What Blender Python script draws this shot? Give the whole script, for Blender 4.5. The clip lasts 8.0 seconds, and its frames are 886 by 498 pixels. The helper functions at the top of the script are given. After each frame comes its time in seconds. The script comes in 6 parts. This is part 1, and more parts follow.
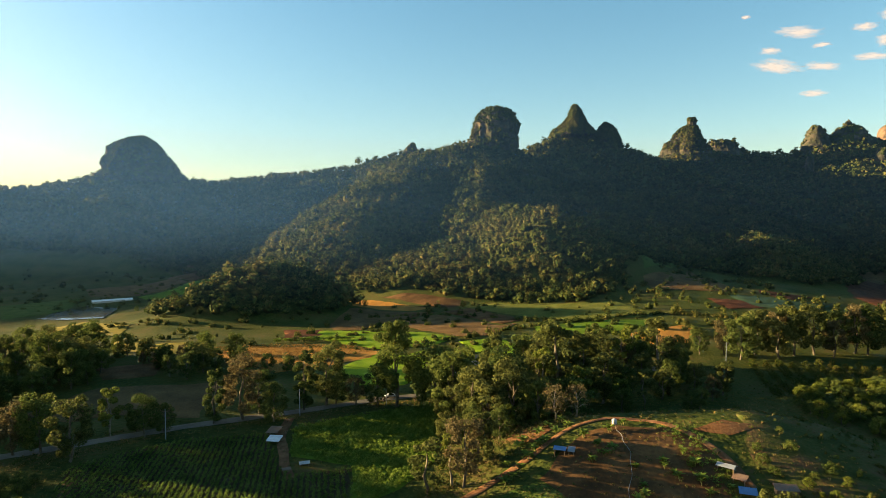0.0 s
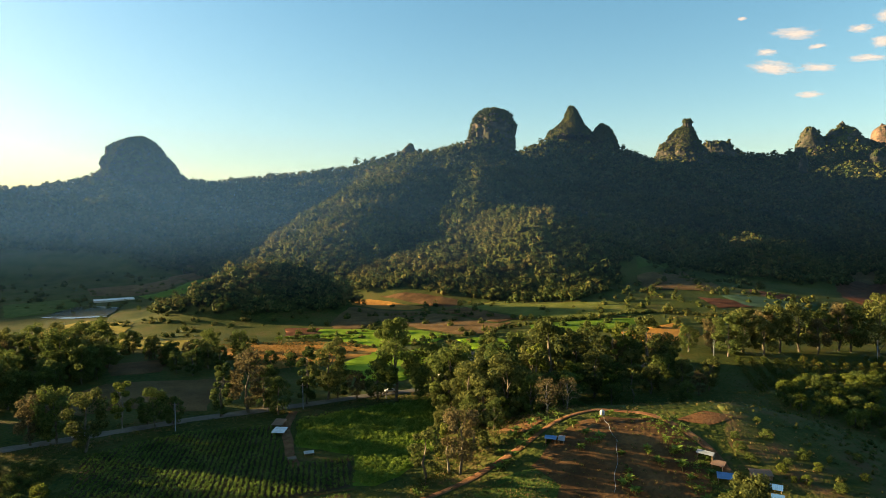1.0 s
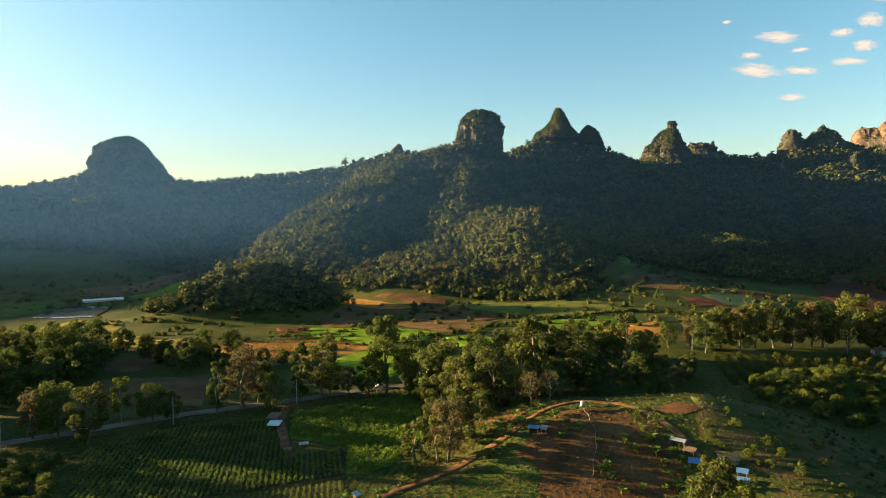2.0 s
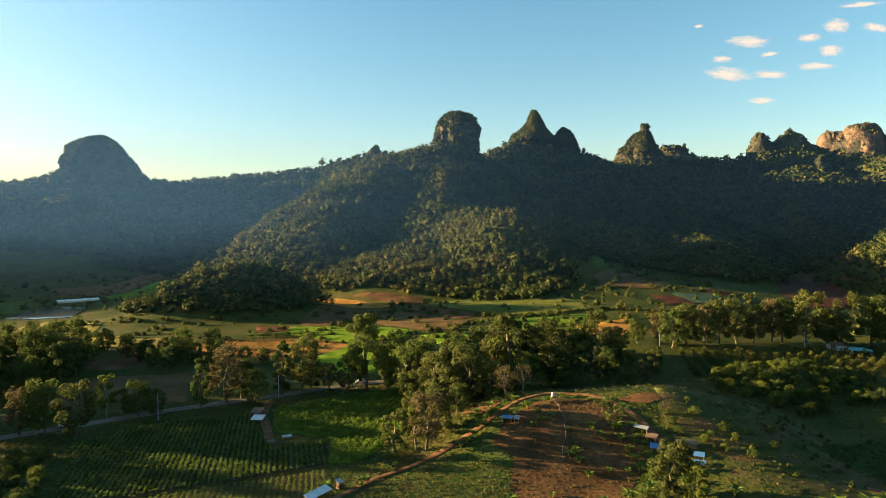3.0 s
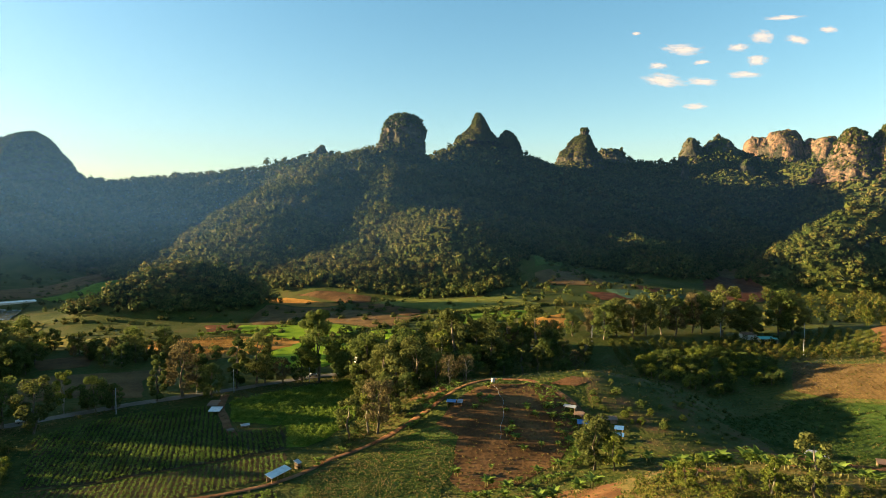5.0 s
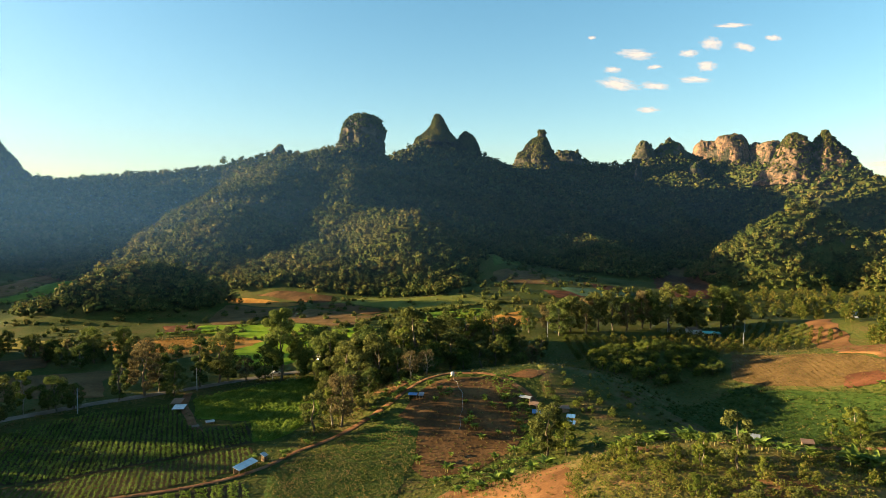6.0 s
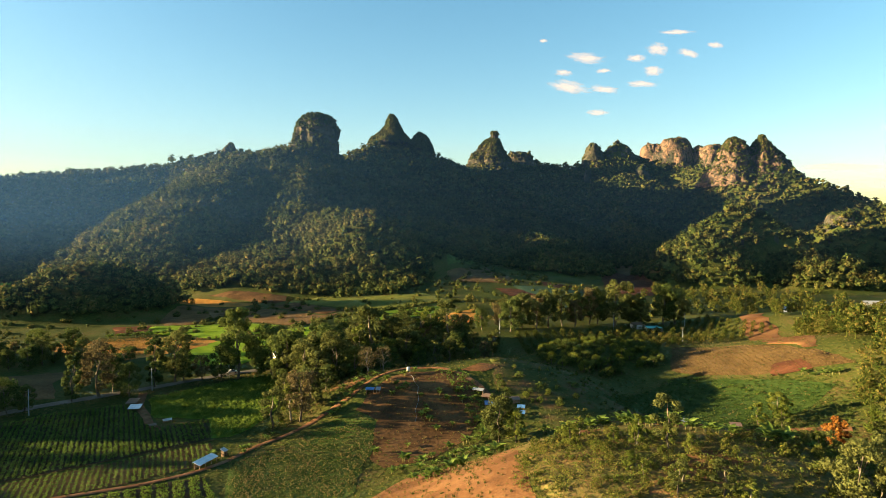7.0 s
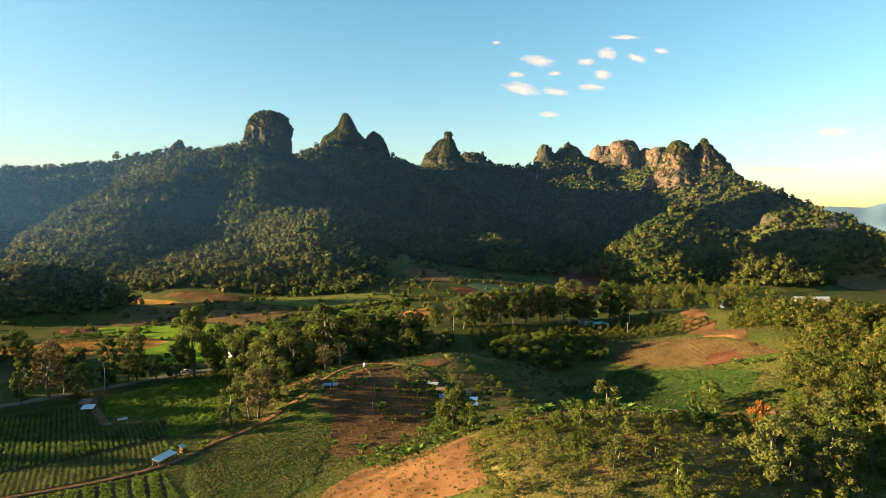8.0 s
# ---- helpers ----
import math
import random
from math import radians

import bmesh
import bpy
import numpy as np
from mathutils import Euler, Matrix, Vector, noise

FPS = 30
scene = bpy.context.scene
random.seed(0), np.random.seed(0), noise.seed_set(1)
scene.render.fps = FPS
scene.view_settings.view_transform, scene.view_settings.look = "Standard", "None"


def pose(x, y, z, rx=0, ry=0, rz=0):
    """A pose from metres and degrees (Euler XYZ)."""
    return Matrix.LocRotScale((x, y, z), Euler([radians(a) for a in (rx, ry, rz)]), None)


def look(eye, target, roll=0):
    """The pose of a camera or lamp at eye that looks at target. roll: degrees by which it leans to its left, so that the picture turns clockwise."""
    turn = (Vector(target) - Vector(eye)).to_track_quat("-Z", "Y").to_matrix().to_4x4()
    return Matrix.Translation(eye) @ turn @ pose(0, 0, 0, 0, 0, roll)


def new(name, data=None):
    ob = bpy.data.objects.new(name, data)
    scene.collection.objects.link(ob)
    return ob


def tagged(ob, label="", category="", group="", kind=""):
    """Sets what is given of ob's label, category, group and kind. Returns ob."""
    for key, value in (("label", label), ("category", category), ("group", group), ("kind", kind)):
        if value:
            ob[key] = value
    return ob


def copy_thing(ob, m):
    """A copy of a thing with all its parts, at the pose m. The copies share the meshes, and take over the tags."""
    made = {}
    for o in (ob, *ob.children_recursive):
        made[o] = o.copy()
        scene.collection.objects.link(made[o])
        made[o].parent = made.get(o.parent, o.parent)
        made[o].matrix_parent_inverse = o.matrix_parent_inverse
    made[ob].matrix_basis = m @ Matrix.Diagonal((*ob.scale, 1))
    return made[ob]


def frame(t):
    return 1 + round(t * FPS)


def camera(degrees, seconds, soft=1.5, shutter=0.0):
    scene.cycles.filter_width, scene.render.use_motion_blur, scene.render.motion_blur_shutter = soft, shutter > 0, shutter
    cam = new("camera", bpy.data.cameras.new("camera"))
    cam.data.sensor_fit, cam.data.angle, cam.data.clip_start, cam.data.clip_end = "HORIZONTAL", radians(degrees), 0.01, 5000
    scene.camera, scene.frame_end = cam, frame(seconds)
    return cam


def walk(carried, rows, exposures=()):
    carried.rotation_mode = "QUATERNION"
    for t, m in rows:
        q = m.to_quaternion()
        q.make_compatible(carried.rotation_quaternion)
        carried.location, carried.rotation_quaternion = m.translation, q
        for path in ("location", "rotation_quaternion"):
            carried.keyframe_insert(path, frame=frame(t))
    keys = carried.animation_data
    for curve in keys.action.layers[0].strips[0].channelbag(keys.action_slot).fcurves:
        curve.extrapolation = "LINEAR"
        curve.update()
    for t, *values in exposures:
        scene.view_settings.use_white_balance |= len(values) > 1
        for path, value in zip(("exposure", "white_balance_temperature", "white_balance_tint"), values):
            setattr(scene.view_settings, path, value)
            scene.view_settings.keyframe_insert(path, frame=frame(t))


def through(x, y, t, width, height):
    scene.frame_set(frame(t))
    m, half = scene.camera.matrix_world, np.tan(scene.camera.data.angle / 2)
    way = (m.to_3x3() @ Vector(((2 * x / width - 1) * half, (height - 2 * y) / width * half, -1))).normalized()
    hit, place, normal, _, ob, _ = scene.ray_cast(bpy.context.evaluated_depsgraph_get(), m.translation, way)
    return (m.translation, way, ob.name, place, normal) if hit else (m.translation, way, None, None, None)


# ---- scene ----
cam = camera(71.52, 8.0, soft=0.6)
walk(cam, [
    (0.0, look((0.00, -0.00, 62.00), (-0.007, 999.207, 22.191), -0.20)),
    (0.5, look((-0.01, -4.41, 62.17), (1.471, 994.810, 22.649), -0.17)),
    (1.0, look((-0.07, -8.84, 62.46), (4.098, 990.362, 22.804), -0.14)),
    (1.5, look((-0.23, -13.03, 62.56), (10.814, 986.145, 23.405), -0.10)),
    (3.0, look((-0.91, -25.99, 62.86), (59.938, 971.409, 24.187), -0.02)),
    (3.5, look((-1.38, -30.01, 63.00), (80.167, 965.906, 24.256), -0.01)),
    (4.0, look((-1.90, -34.14, 63.11), (100.213, 959.876, 24.384), 0.01)),
    (5.5, look((-3.80, -45.96, 63.22), (173.845, 937.380, 24.753), 0.07)),
    (6.0, look((-4.92, -50.01, 63.24), (208.057, 926.301, 24.948), 0.11)),
    (6.5, look((-6.01, -53.71, 63.31), (243.257, 913.963, 24.908), 0.14)),
    (7.0, look((-7.22, -57.34, 63.32), (278.135, 900.311, 24.865), 0.16)),
    (7.5, look((-8.50, -60.89, 63.32), (312.365, 885.456, 24.874), 0.20)),
    (8.0, look((-9.88, -64.26, 63.36), (346.196, 869.400, 24.759), 0.26)),
], [(0.0, 1.55, 7800, 10), (8.0, 1.7, 7450, 9)])

# ---- light: low evening sun from the west, clear sky ----
SUN_AZ, SUN_EL = -75.0, 7.4   # degrees: azimuth from +y towards +x, elevation
world = bpy.data.worlds.new("evening_sky")
scene.world = world
world.use_nodes = True
wn = world.node_tree.nodes
wn.clear()
sky = wn.new("ShaderNodeTexSky")
sky.sky_type = "NISHITA"
sky.sun_disc = False
sky.sun_elevation = radians(SUN_EL)
sky.sun_rotation = radians(SUN_AZ)
sky.altitude = 400
sky.air_density, sky.dust_density, sky.ozone_density = 1.0, 1.0, 1.5
bg = wn.new("ShaderNodeBackground")
bg.inputs["Strength"].default_value = 0.114
wo = wn.new("ShaderNodeOutputWorld")
tone = wn.new("ShaderNodeHueSaturation")   # the clip's vivid colour of the sky
tone.inputs["Hue"].default_value, tone.inputs["Saturation"].default_value = 0.487, 1.3
world.node_tree.links.new(sky.outputs[0], tone.inputs["Color"])
cool = wn.new("ShaderNodeMix")
cool.data_type, cool.blend_type = "RGBA", "MULTIPLY"
cool.inputs[0].default_value = 1.0
cool.inputs[7].default_value = (0.95, 0.99, 1.11, 1)
world.node_tree.links.new(tone.outputs[0], cool.inputs[6])
world.node_tree.links.new(cool.outputs[2], bg.inputs[0])
world.node_tree.links.new(bg.outputs[0], wo.inputs[0])
sun = new("sun", bpy.data.lights.new("sun", "SUN"))
sun.data.energy, sun.data.angle, sun.data.color = 10.6, radians(0.6), (1.0, 0.77, 0.44)
az, el = radians(SUN_AZ), radians(SUN_EL)
SUN_WAY = Vector((math.sin(az) * math.cos(el), math.cos(az) * math.cos(el), math.sin(el)))
sun.matrix_world = look(SUN_WAY * 500, (0, 0, 0))

# ---- materials ----
def material(name, colours, scale=4.0, fine=40.0, rough_low=0.7, rough_high=0.95, bump=0.3, bump_size=0.1, island=0.0, spread=0.0,
             through=0.0, coords="Object", metal=0.0, fine_mix=0.35, stripe=None):
    """A rough natural surface: two scales of noise through a ramp of colours; island and spread vary it piece by piece."""
    m = bpy.data.materials.new(name)
    m.use_nodes = True
    nt = m.node_tree
    n, l = nt.nodes, nt.links
    b = n["Principled BSDF"]
    tc = n.new("ShaderNodeTexCoord")
    big, small = n.new("ShaderNodeTexNoise"), n.new("ShaderNodeTexNoise")
    for node, size, detail in ((big, scale, 6), (small, fine, 4)):
        l.new(tc.outputs[coords], node.inputs["Vector"])
        node.inputs["Scale"].default_value, node.inputs["Detail"].default_value = 1.0 / size, detail
    mix = n.new("ShaderNodeMix")
    mix.data_type = "FLOAT"
    mix.inputs[0].default_value = fine_mix
    l.new(big.outputs[0], mix.inputs[2])
    l.new(small.outputs[0], mix.inputs[3])
    value = mix.outputs[0]
    if island:
        geo = n.new("ShaderNodeNewGeometry")
        add = n.new("ShaderNodeMath")
        add.operation = "MULTIPLY_ADD"
        l.new(geo.outputs["Random Per Island"], add.inputs[0])
        add.inputs[1].default_value = island
        sub = n.new("ShaderNodeMath")
        sub.operation = "SUBTRACT"
        l.new(value, sub.inputs[0])
        sub.inputs[1].default_value = island / 2
        l.new(sub.outputs[0], add.inputs[2])
        value = add.outputs[0]
    if spread:
        info = n.new("ShaderNodeObjectInfo")
        add = n.new("ShaderNodeMath")
        add.operation = "MULTIPLY_ADD"
        l.new(info.outputs["Random"], add.inputs[0])
        add.inputs[1].default_value = spread
        sub = n.new("ShaderNodeMath")
        sub.operation = "SUBTRACT"
        l.new(value, sub.inputs[0])
        sub.inputs[1].default_value = spread / 2
        l.new(sub.outputs[0], add.inputs[2])
        value = add.outputs[0]
    ramp = n.new("ShaderNodeValToRGB")
    l.new(value, ramp.inputs[0])
    el = ramp.color_ramp.elements
    while len(el) < len(colours):
        el.new(0.5)
    for k, c in enumerate(colours):
        el[k].position = 0.36 + 0.28 * k / max(1, len(colours) - 1)
        el[k].color = (*(0.8 * v for v in c), 1)
    l.new(ramp.outputs[0], b.inputs["Base Color"])
    mr = n.new("ShaderNodeMapRange")
    l.new(small.outputs[0], mr.inputs[0])
    mr.inputs[3].default_value, mr.inputs[4].default_value = rough_low, rough_high
    l.new(mr.outputs[0], b.inputs["Roughness"])
    b.inputs["Metallic"].default_value = metal
    b.inputs["Specular IOR Level"].default_value = 0.04 if rough_low > 0.6 else 0.3
    if bump:
        bp = n.new("ShaderNodeBump")
        bp.inputs["Strength"].default_value, bp.inputs["Distance"].default_value = bump, bump_size
        l.new(small.outputs[0], bp.inputs["Height"])
        l.new(bp.outputs[0], b.inputs["Normal"])
    if through:
        tr = n.new("ShaderNodeBsdfTranslucent")
        l.new(ramp.outputs[0], tr.inputs[0])
        ms = n.new("ShaderNodeMixShader")
        ms.inputs[0].default_value = through
        l.new(b.outputs[0], ms.inputs[1])
        l.new(tr.outputs[0], ms.inputs[2])
        l.new(ms.outputs[0], n["Material Output"].inputs["Surface"])
    return m


LAND = material("valley_grass", [(0.024, 0.042, 0.010), (0.046, 0.062, 0.014), (0.07, 0.075, 0.02), (0.095, 0.07, 0.03)], 18, 1.2, bump=1.0, bump_size=0.5, fine_mix=0.5)
ROCK = material("limestone", [(0.025, 0.031, 0.016), (0.04, 0.042, 0.028), (0.07, 0.062, 0.047), (0.135, 0.10, 0.074)], 30, 7, bump=1.0, bump_size=3.0, fine_mix=0.5)
CLIFF = material("bare_cliff", [(0.03, 0.034, 0.022), (0.075, 0.058, 0.045), (0.155, 0.10, 0.07), (0.25, 0.155, 0.105)], 22, 5, bump=1.0, bump_size=2.5, fine_mix=0.5)
FOREST = material("forest_leaves", [(0.028, 0.046, 0.013), (0.055, 0.076, 0.019), (0.085, 0.098, 0.025), (0.13, 0.11, 0.035)], 45, 3.0, island=0.34, through=0.25, bump=0.5, bump_size=0.8)
BARK = material("bark", [(0.06, 0.05, 0.038), (0.11, 0.092, 0.07), (0.17, 0.15, 0.12)], 1.0, 0.2, bump=0.6, bump_size=0.05)
SOIL = material("red_soil", [(0.055, 0.032, 0.016), (0.095, 0.052, 0.024), (0.155, 0.085, 0.038)], 9, 0.9, bump=0.8, bump_size=0.2)

# ---- the lie of the land: plain, mounds, ridges and rock towers ----
def lattice(ix, iy, seed):
    """A repeatable random value from 0 to 1 at each whole-numbered place."""
    n = (ix.astype(np.int64) * 374761393 + iy.astype(np.int64) * 668265263 + seed * 974634777) & 0x7FFFFFFF
    n = ((n ^ (n >> 13)) * 1274126177) & 0x7FFFFFFF
    return ((n ^ (n >> 16)) & 0xFFFF) / 65535.0


def value_noise(x, y, size, seed=0):
    """Smooth noise from -1 to 1 with bumps of that size in metres."""
    x, y = np.asarray(x, float) / size, np.asarray(y, float) / size
    ix, iy = np.floor(x), np.floor(y)
    fx, fy = x - ix, y - iy
    fx, fy = fx * fx * (3 - 2 * fx), fy * fy * (3 - 2 * fy)
    a, b = lattice(ix, iy, seed), lattice(ix + 1, iy, seed)
    c, d = lattice(ix, iy + 1, seed), lattice(ix + 1, iy + 1, seed)
    return 2 * ((a + (b - a) * fx) * (1 - fy) + (c + (d - c) * fx) * fy) - 1


def rough(x, y, size, seed=0, octaves=4):
    total = 0
    for k in range(octaves):
        total = total + value_noise(x, y, size / 2**k, seed + 7 * k) / 2**k
    return total / 1.6


def smooth(v, a, b):
    v = np.clip((np.asarray(v, float) - a) / (b - a), 0, 1)
    return v * v * (3 - 2 * v)


# Ridges: crest points (x, y, height) and the reach of their flanks.
RIDGES = [
    ([(-1300, 700, 120), (-915, 922, 112), (-717, 1082, 124), (-614, 1141, 156), (-456, 1204, 141), (-323, 1245, 159), (-190, 1270, 176), (-97, 1277, 202), (-56, 1278, 214), (7, 1242, 196)], 470, 1.05),
    ([(62, 960, 176), (46, 800, 118), (40, 705, 82), (20, 620, 44)], 175, 1.3),
    ([(125, 1026, 172), (173, 1076, 202), (242, 1146, 222), (331, 1144, 200), (405, 1176, 176), (510, 1263, 199), (615, 1304, 210), (723, 1283, 203), (774, 1273, 228), (841, 1277, 238), (903, 1261, 226), (960, 1240, 190)], 540, 0.9),
    ([(903, 1261, 222), (908, 1010, 178), (906, 928, 188), (939, 862, 162), (968, 759, 120), (968, 714, 96), (981, 613, 54)], 270, 0.8),
    ([(446, 492, 52), (466, 503, 68), (518, 513, 86), (537, 470, 56), (540, 430, 24)], 76, 1.4),
    ([(654, 544, 54), (669, 526, 76), (732, 479, 74), (748, 457, 54)], 85, 1.2),
    ([(640, 1000, 112), (560, 800, 70), (500, 670, 36)], 110, 1.1),
]
# Broad hills: how far the lee flank reaches, how full the flank swells; crest points (x, y, height, reach of the flank there), falling evenly all round.
FANS = [
    (0.9, 1.6, [(110, 1000, 165, 330), (47, 990, 184, 310), (-20, 960, 165, 268), (-75, 850, 122, 215), (-103, 760, 88, 176), (-103, 680, 56, 145), (-85, 640, 36, 125)]),
    (1.0, 1.12, [(52, 690, 72, 130), (76, 620, 76, 118), (96, 572, 74, 104), (122, 562, 58, 90), (150, 560, 34, 70)]),
    (1.0, 1.12, [(380, 840, 84, 180), (335, 680, 50, 110), (306, 575, 40, 78), (318, 545, 26, 60)]),
]
# Rock towers: x, y, half widths, summit, turn, squareness of the flank.
TOWERS = [
    (-559, 1153, 44, 40, 205, 0, 2.0),
    (84, 988, 26, 26, 226, 0, 3), (58, 985, 44, 40, 200, 0, 2), (-62, 1278, 26, 30, 229, 0, 2.5),
    (243, 1143, 86, 64, 240, 0, 1.05), (303, 1146, 16, 18, 236, 0, 2),
    (500, 1262, 44, 40, 222, 0, 1.4), (589, 1313, 46, 40, 240, 0, 3),
    (772, 1270, 40, 38, 261, 0, 1.8), (839, 1274, 88, 60, 273, 0, 1.1), (700, 1180, 14, 16, 198, 0, 2),
    (820, 1150, 22, 22, 196, 0, 2.4),
    (1084, 1482, 44, 60, 292, 0, 4), (1133, 1444, 60, 60, 309, 0, 4), (1200, 1392, 52, 60, 286, 0, 4), (1150, 1440, 100, 60, 270, 0, 4),
    (884, 943, 30, 34, 215, 0, 2), (936, 925, 34, 38, 218, 0, 1.6),
    (669, 526, 15, 18, 79, 0, 3), (728, 482, 28, 18, 76, 0, 3),
]
# Mounds: x, y, half widths, height, turn in degrees, flatness.
MOUNDS = [
    (-122, 440, 44, 30, 27, 8, 3), (-178, 420, 30, 24, 6, 0, 2),
    (180, 520, 110, 100, 16, 0, 2), (120, 330, 120, 90, 6, 0, 2),
    (46, 154, 33, 23, 13, 0, 2.6), (90, 148, 23, 36, 9.8, -14, 2.4),
    (65, 38, 44, 40, 20, -25, 3.2), (222, 92, 46, 78, 24, 12, 2.6), (288, 188, 34, 62, 15, 20, 2.6), (150, 20, 70, 70, 10, 0, 2),
    (139, 194, 22, 15, 8.5, 0, 2.4), (330, 250, 80, 90, 3, 0, 2), (-190, 250, 70, 60, 4, 0, 2),
]


def spine(x, y, points):
    """Distance to a crest line, and the crest's height there."""
    best, crest = np.full(np.shape(x), 1e9), np.zeros(np.shape(x))
    for (ax, ay, az), (bx, by, bz) in zip(points, points[1:]):
        dx, dy = bx - ax, by - ay
        s = np.clip(((x - ax) * dx + (y - ay) * dy) / (dx * dx + dy * dy + 1e-6), 0, 1)
        far = np.hypot(x - ax - s * dx, y - ay - s * dy)
        crest = np.where(far < best, az + s * (bz - az), crest)
        best = np.minimum(far, best)
    return best, crest


def mound(x, y, cx, cy, rx, ry, turn):
    c, s = math.cos(math.radians(turn)), math.sin(math.radians(turn))
    u, v = ((x - cx) * c + (y - cy) * s) / rx, (-(x - cx) * s + (y - cy) * c) / ry
    return np.hypot(u, v)


def plain(x, y):
    """The valley floor with its mounds, without the high hills."""
    base = -2.0 + 5 * smooth(x, -50, 300) * smooth(y, 150, 450) - 9 * smooth(-x, 120, 320)
    base = base + 9 * smooth(y, 520, 800) + 6 * smooth(np.hypot(x, y), 900, 3000) + 0.5 * rough(x, y, 70, 3)
    for cx, cy, rx, ry, h, turn, flat in MOUNDS:
        base = base + h * np.exp(-0.7 * mound(x, y, cx, cy, rx, ry, turn) ** flat)
    return base


def height(x, y):
    """The ground's height at arrays of places."""
    x, y = np.asarray(x, float), np.asarray(y, float)
    low = plain(x, y)
    z = low
    wide, fine, gully = rough(x, y, 160, 11), rough(x, y, 60, 23), np.abs(value_noise(x + 20 * value_noise(x, y, 90, 4), y, 75, 31))
    for lee_reach, swell, points in FANS:
        for (ax, ay, ah, ar), (bx, by, bh, br) in zip(points, points[1:]):
            run = math.hypot(bx - ax, by - ay)
            n = max(2, int(run / 14))
            for s in np.arange(n) / n:
                dx, dy = x - ax - s * (bx - ax), y - ay - s * (by - ay)
                far = np.hypot(dx, dy) + 1e-6
                lee = smooth((dy * (bx - ax) - dx * (by - ay)) / (far * run), -0.2, 0.6)   # the far flank is steeper
                k = 1 - far / ((ar + s * (br - ar)) * (1 + 0.12 * wide) * (lee_reach + (1 - lee_reach) * lee))
                up = low * np.clip(1 - k, 0, 1) + (ah + s * (bh - ah)) * (1 - (1 - np.clip(k, 0, 1)) ** swell) * (1 - 0.12 * (1 - k) * gully) + 5 * fine * np.clip(3 * k, 0, 1) * (1 - k)
                z = np.maximum(z, np.where(k > 0, up, -99))
    for points, reach, bulge in RIDGES:
        d, crest = spine(x, y, points)
        k = np.clip(1 - d / (reach * (1 + 0.14 * wide)), 0, 1)
        rise = 1 - (1 - k) ** bulge if bulge > 1 else k ** (1 / bulge)
        lift = crest * rise * (1 - 0.22 * (1 - k) * gully) + 6 * fine * np.minimum(1, 4 * k) * (1 - k)
        z = np.maximum(z, np.where(k > 0, low * (1 - k) + lift, -99))
    for cx, cy, rx, ry, top, turn, square in TOWERS:
        d = mound(x + 6 * fine + 6 * value_noise(x, y, 22, 2), y + 6 * wide + 5 * value_noise(x, y, 17, 8), cx, cy, rx, ry, turn)
        up = top * (1 - 0.30 * np.clip(d, 0, 3) ** square * (1 + 0.25 * fine)) + 4.5 * value_noise(x, y, 13, 6)
        z = np.maximum(z, np.where(d < 1.6, up, -99))
    return z
# ---- end of the land ----

def mesh_object(name, verts, faces, materials, parent=None, shade=True):
    """One mesh object from arrays of corners and faces of one size."""
    me = bpy.data.meshes.new(name)
    verts, faces = np.asarray(verts, np.float32), np.asarray(faces, np.int32)
    me.vertices.add(len(verts))
    me.vertices.foreach_set("co", verts.ravel())
    me.loops.add(faces.size)
    me.loops.foreach_set("vertex_index", faces.ravel())
    me.polygons.add(len(faces))
    me.polygons.foreach_set("loop_start", np.arange(0, faces.size, faces.shape[1], dtype=np.int32))
    for m in materials:
        me.materials.append(m)
    me.update(calc_edges=True)
    me.validate()
    if shade:
        me.polygons.foreach_set("use_smooth", np.ones(len(me.polygons), bool))
    ob = new(name, me)
    ob.parent = parent
    return ob


def part(name, bm, mat, parent=None, label="", flat=True):
    """A bmesh as one mesh object under a thing or a part."""
    me = bpy.data.meshes.new(name)
    bm.normal_update()
    bm.to_mesh(me)
    bm.free()
    me.materials.append(mat)
    if not flat:
        me.polygons.foreach_set("use_smooth", np.ones(len(me.polygons), bool))
    ob = new(name, me)
    ob.parent = parent
    if label:
        ob["label"] = label
    return ob


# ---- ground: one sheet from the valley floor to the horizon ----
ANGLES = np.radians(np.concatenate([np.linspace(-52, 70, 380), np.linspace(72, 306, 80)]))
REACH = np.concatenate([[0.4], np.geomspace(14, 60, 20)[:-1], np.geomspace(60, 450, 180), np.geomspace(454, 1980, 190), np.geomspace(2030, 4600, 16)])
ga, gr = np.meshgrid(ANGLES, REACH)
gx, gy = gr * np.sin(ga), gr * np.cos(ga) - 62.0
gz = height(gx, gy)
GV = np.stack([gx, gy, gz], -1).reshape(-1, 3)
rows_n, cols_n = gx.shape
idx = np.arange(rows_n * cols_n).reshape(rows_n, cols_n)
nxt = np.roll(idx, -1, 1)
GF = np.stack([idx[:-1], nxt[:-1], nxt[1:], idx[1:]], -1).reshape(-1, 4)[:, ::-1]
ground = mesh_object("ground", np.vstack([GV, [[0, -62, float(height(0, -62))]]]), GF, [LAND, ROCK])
# Steep faces and tower tops are bare limestone.
fv = GV[GF]
nrm = np.cross(fv[:, 2] - fv[:, 0], fv[:, 3] - fv[:, 1])
nrm /= np.linalg.norm(nrm, axis=1, keepdims=True) + 1e-9
cen = fv.mean(1)
steep = (np.abs(nrm[:, 2]) < 0.62 + 0.1 * rough(cen[:, 0], cen[:, 1], 50, 5)) & (cen[:, 2] > 45)
ground.data.polygons.foreach_set("material_index", steep.astype(np.int32))
tagged(ground, "green valley floor rising into forested limestone hills", "ground", kind="structure")

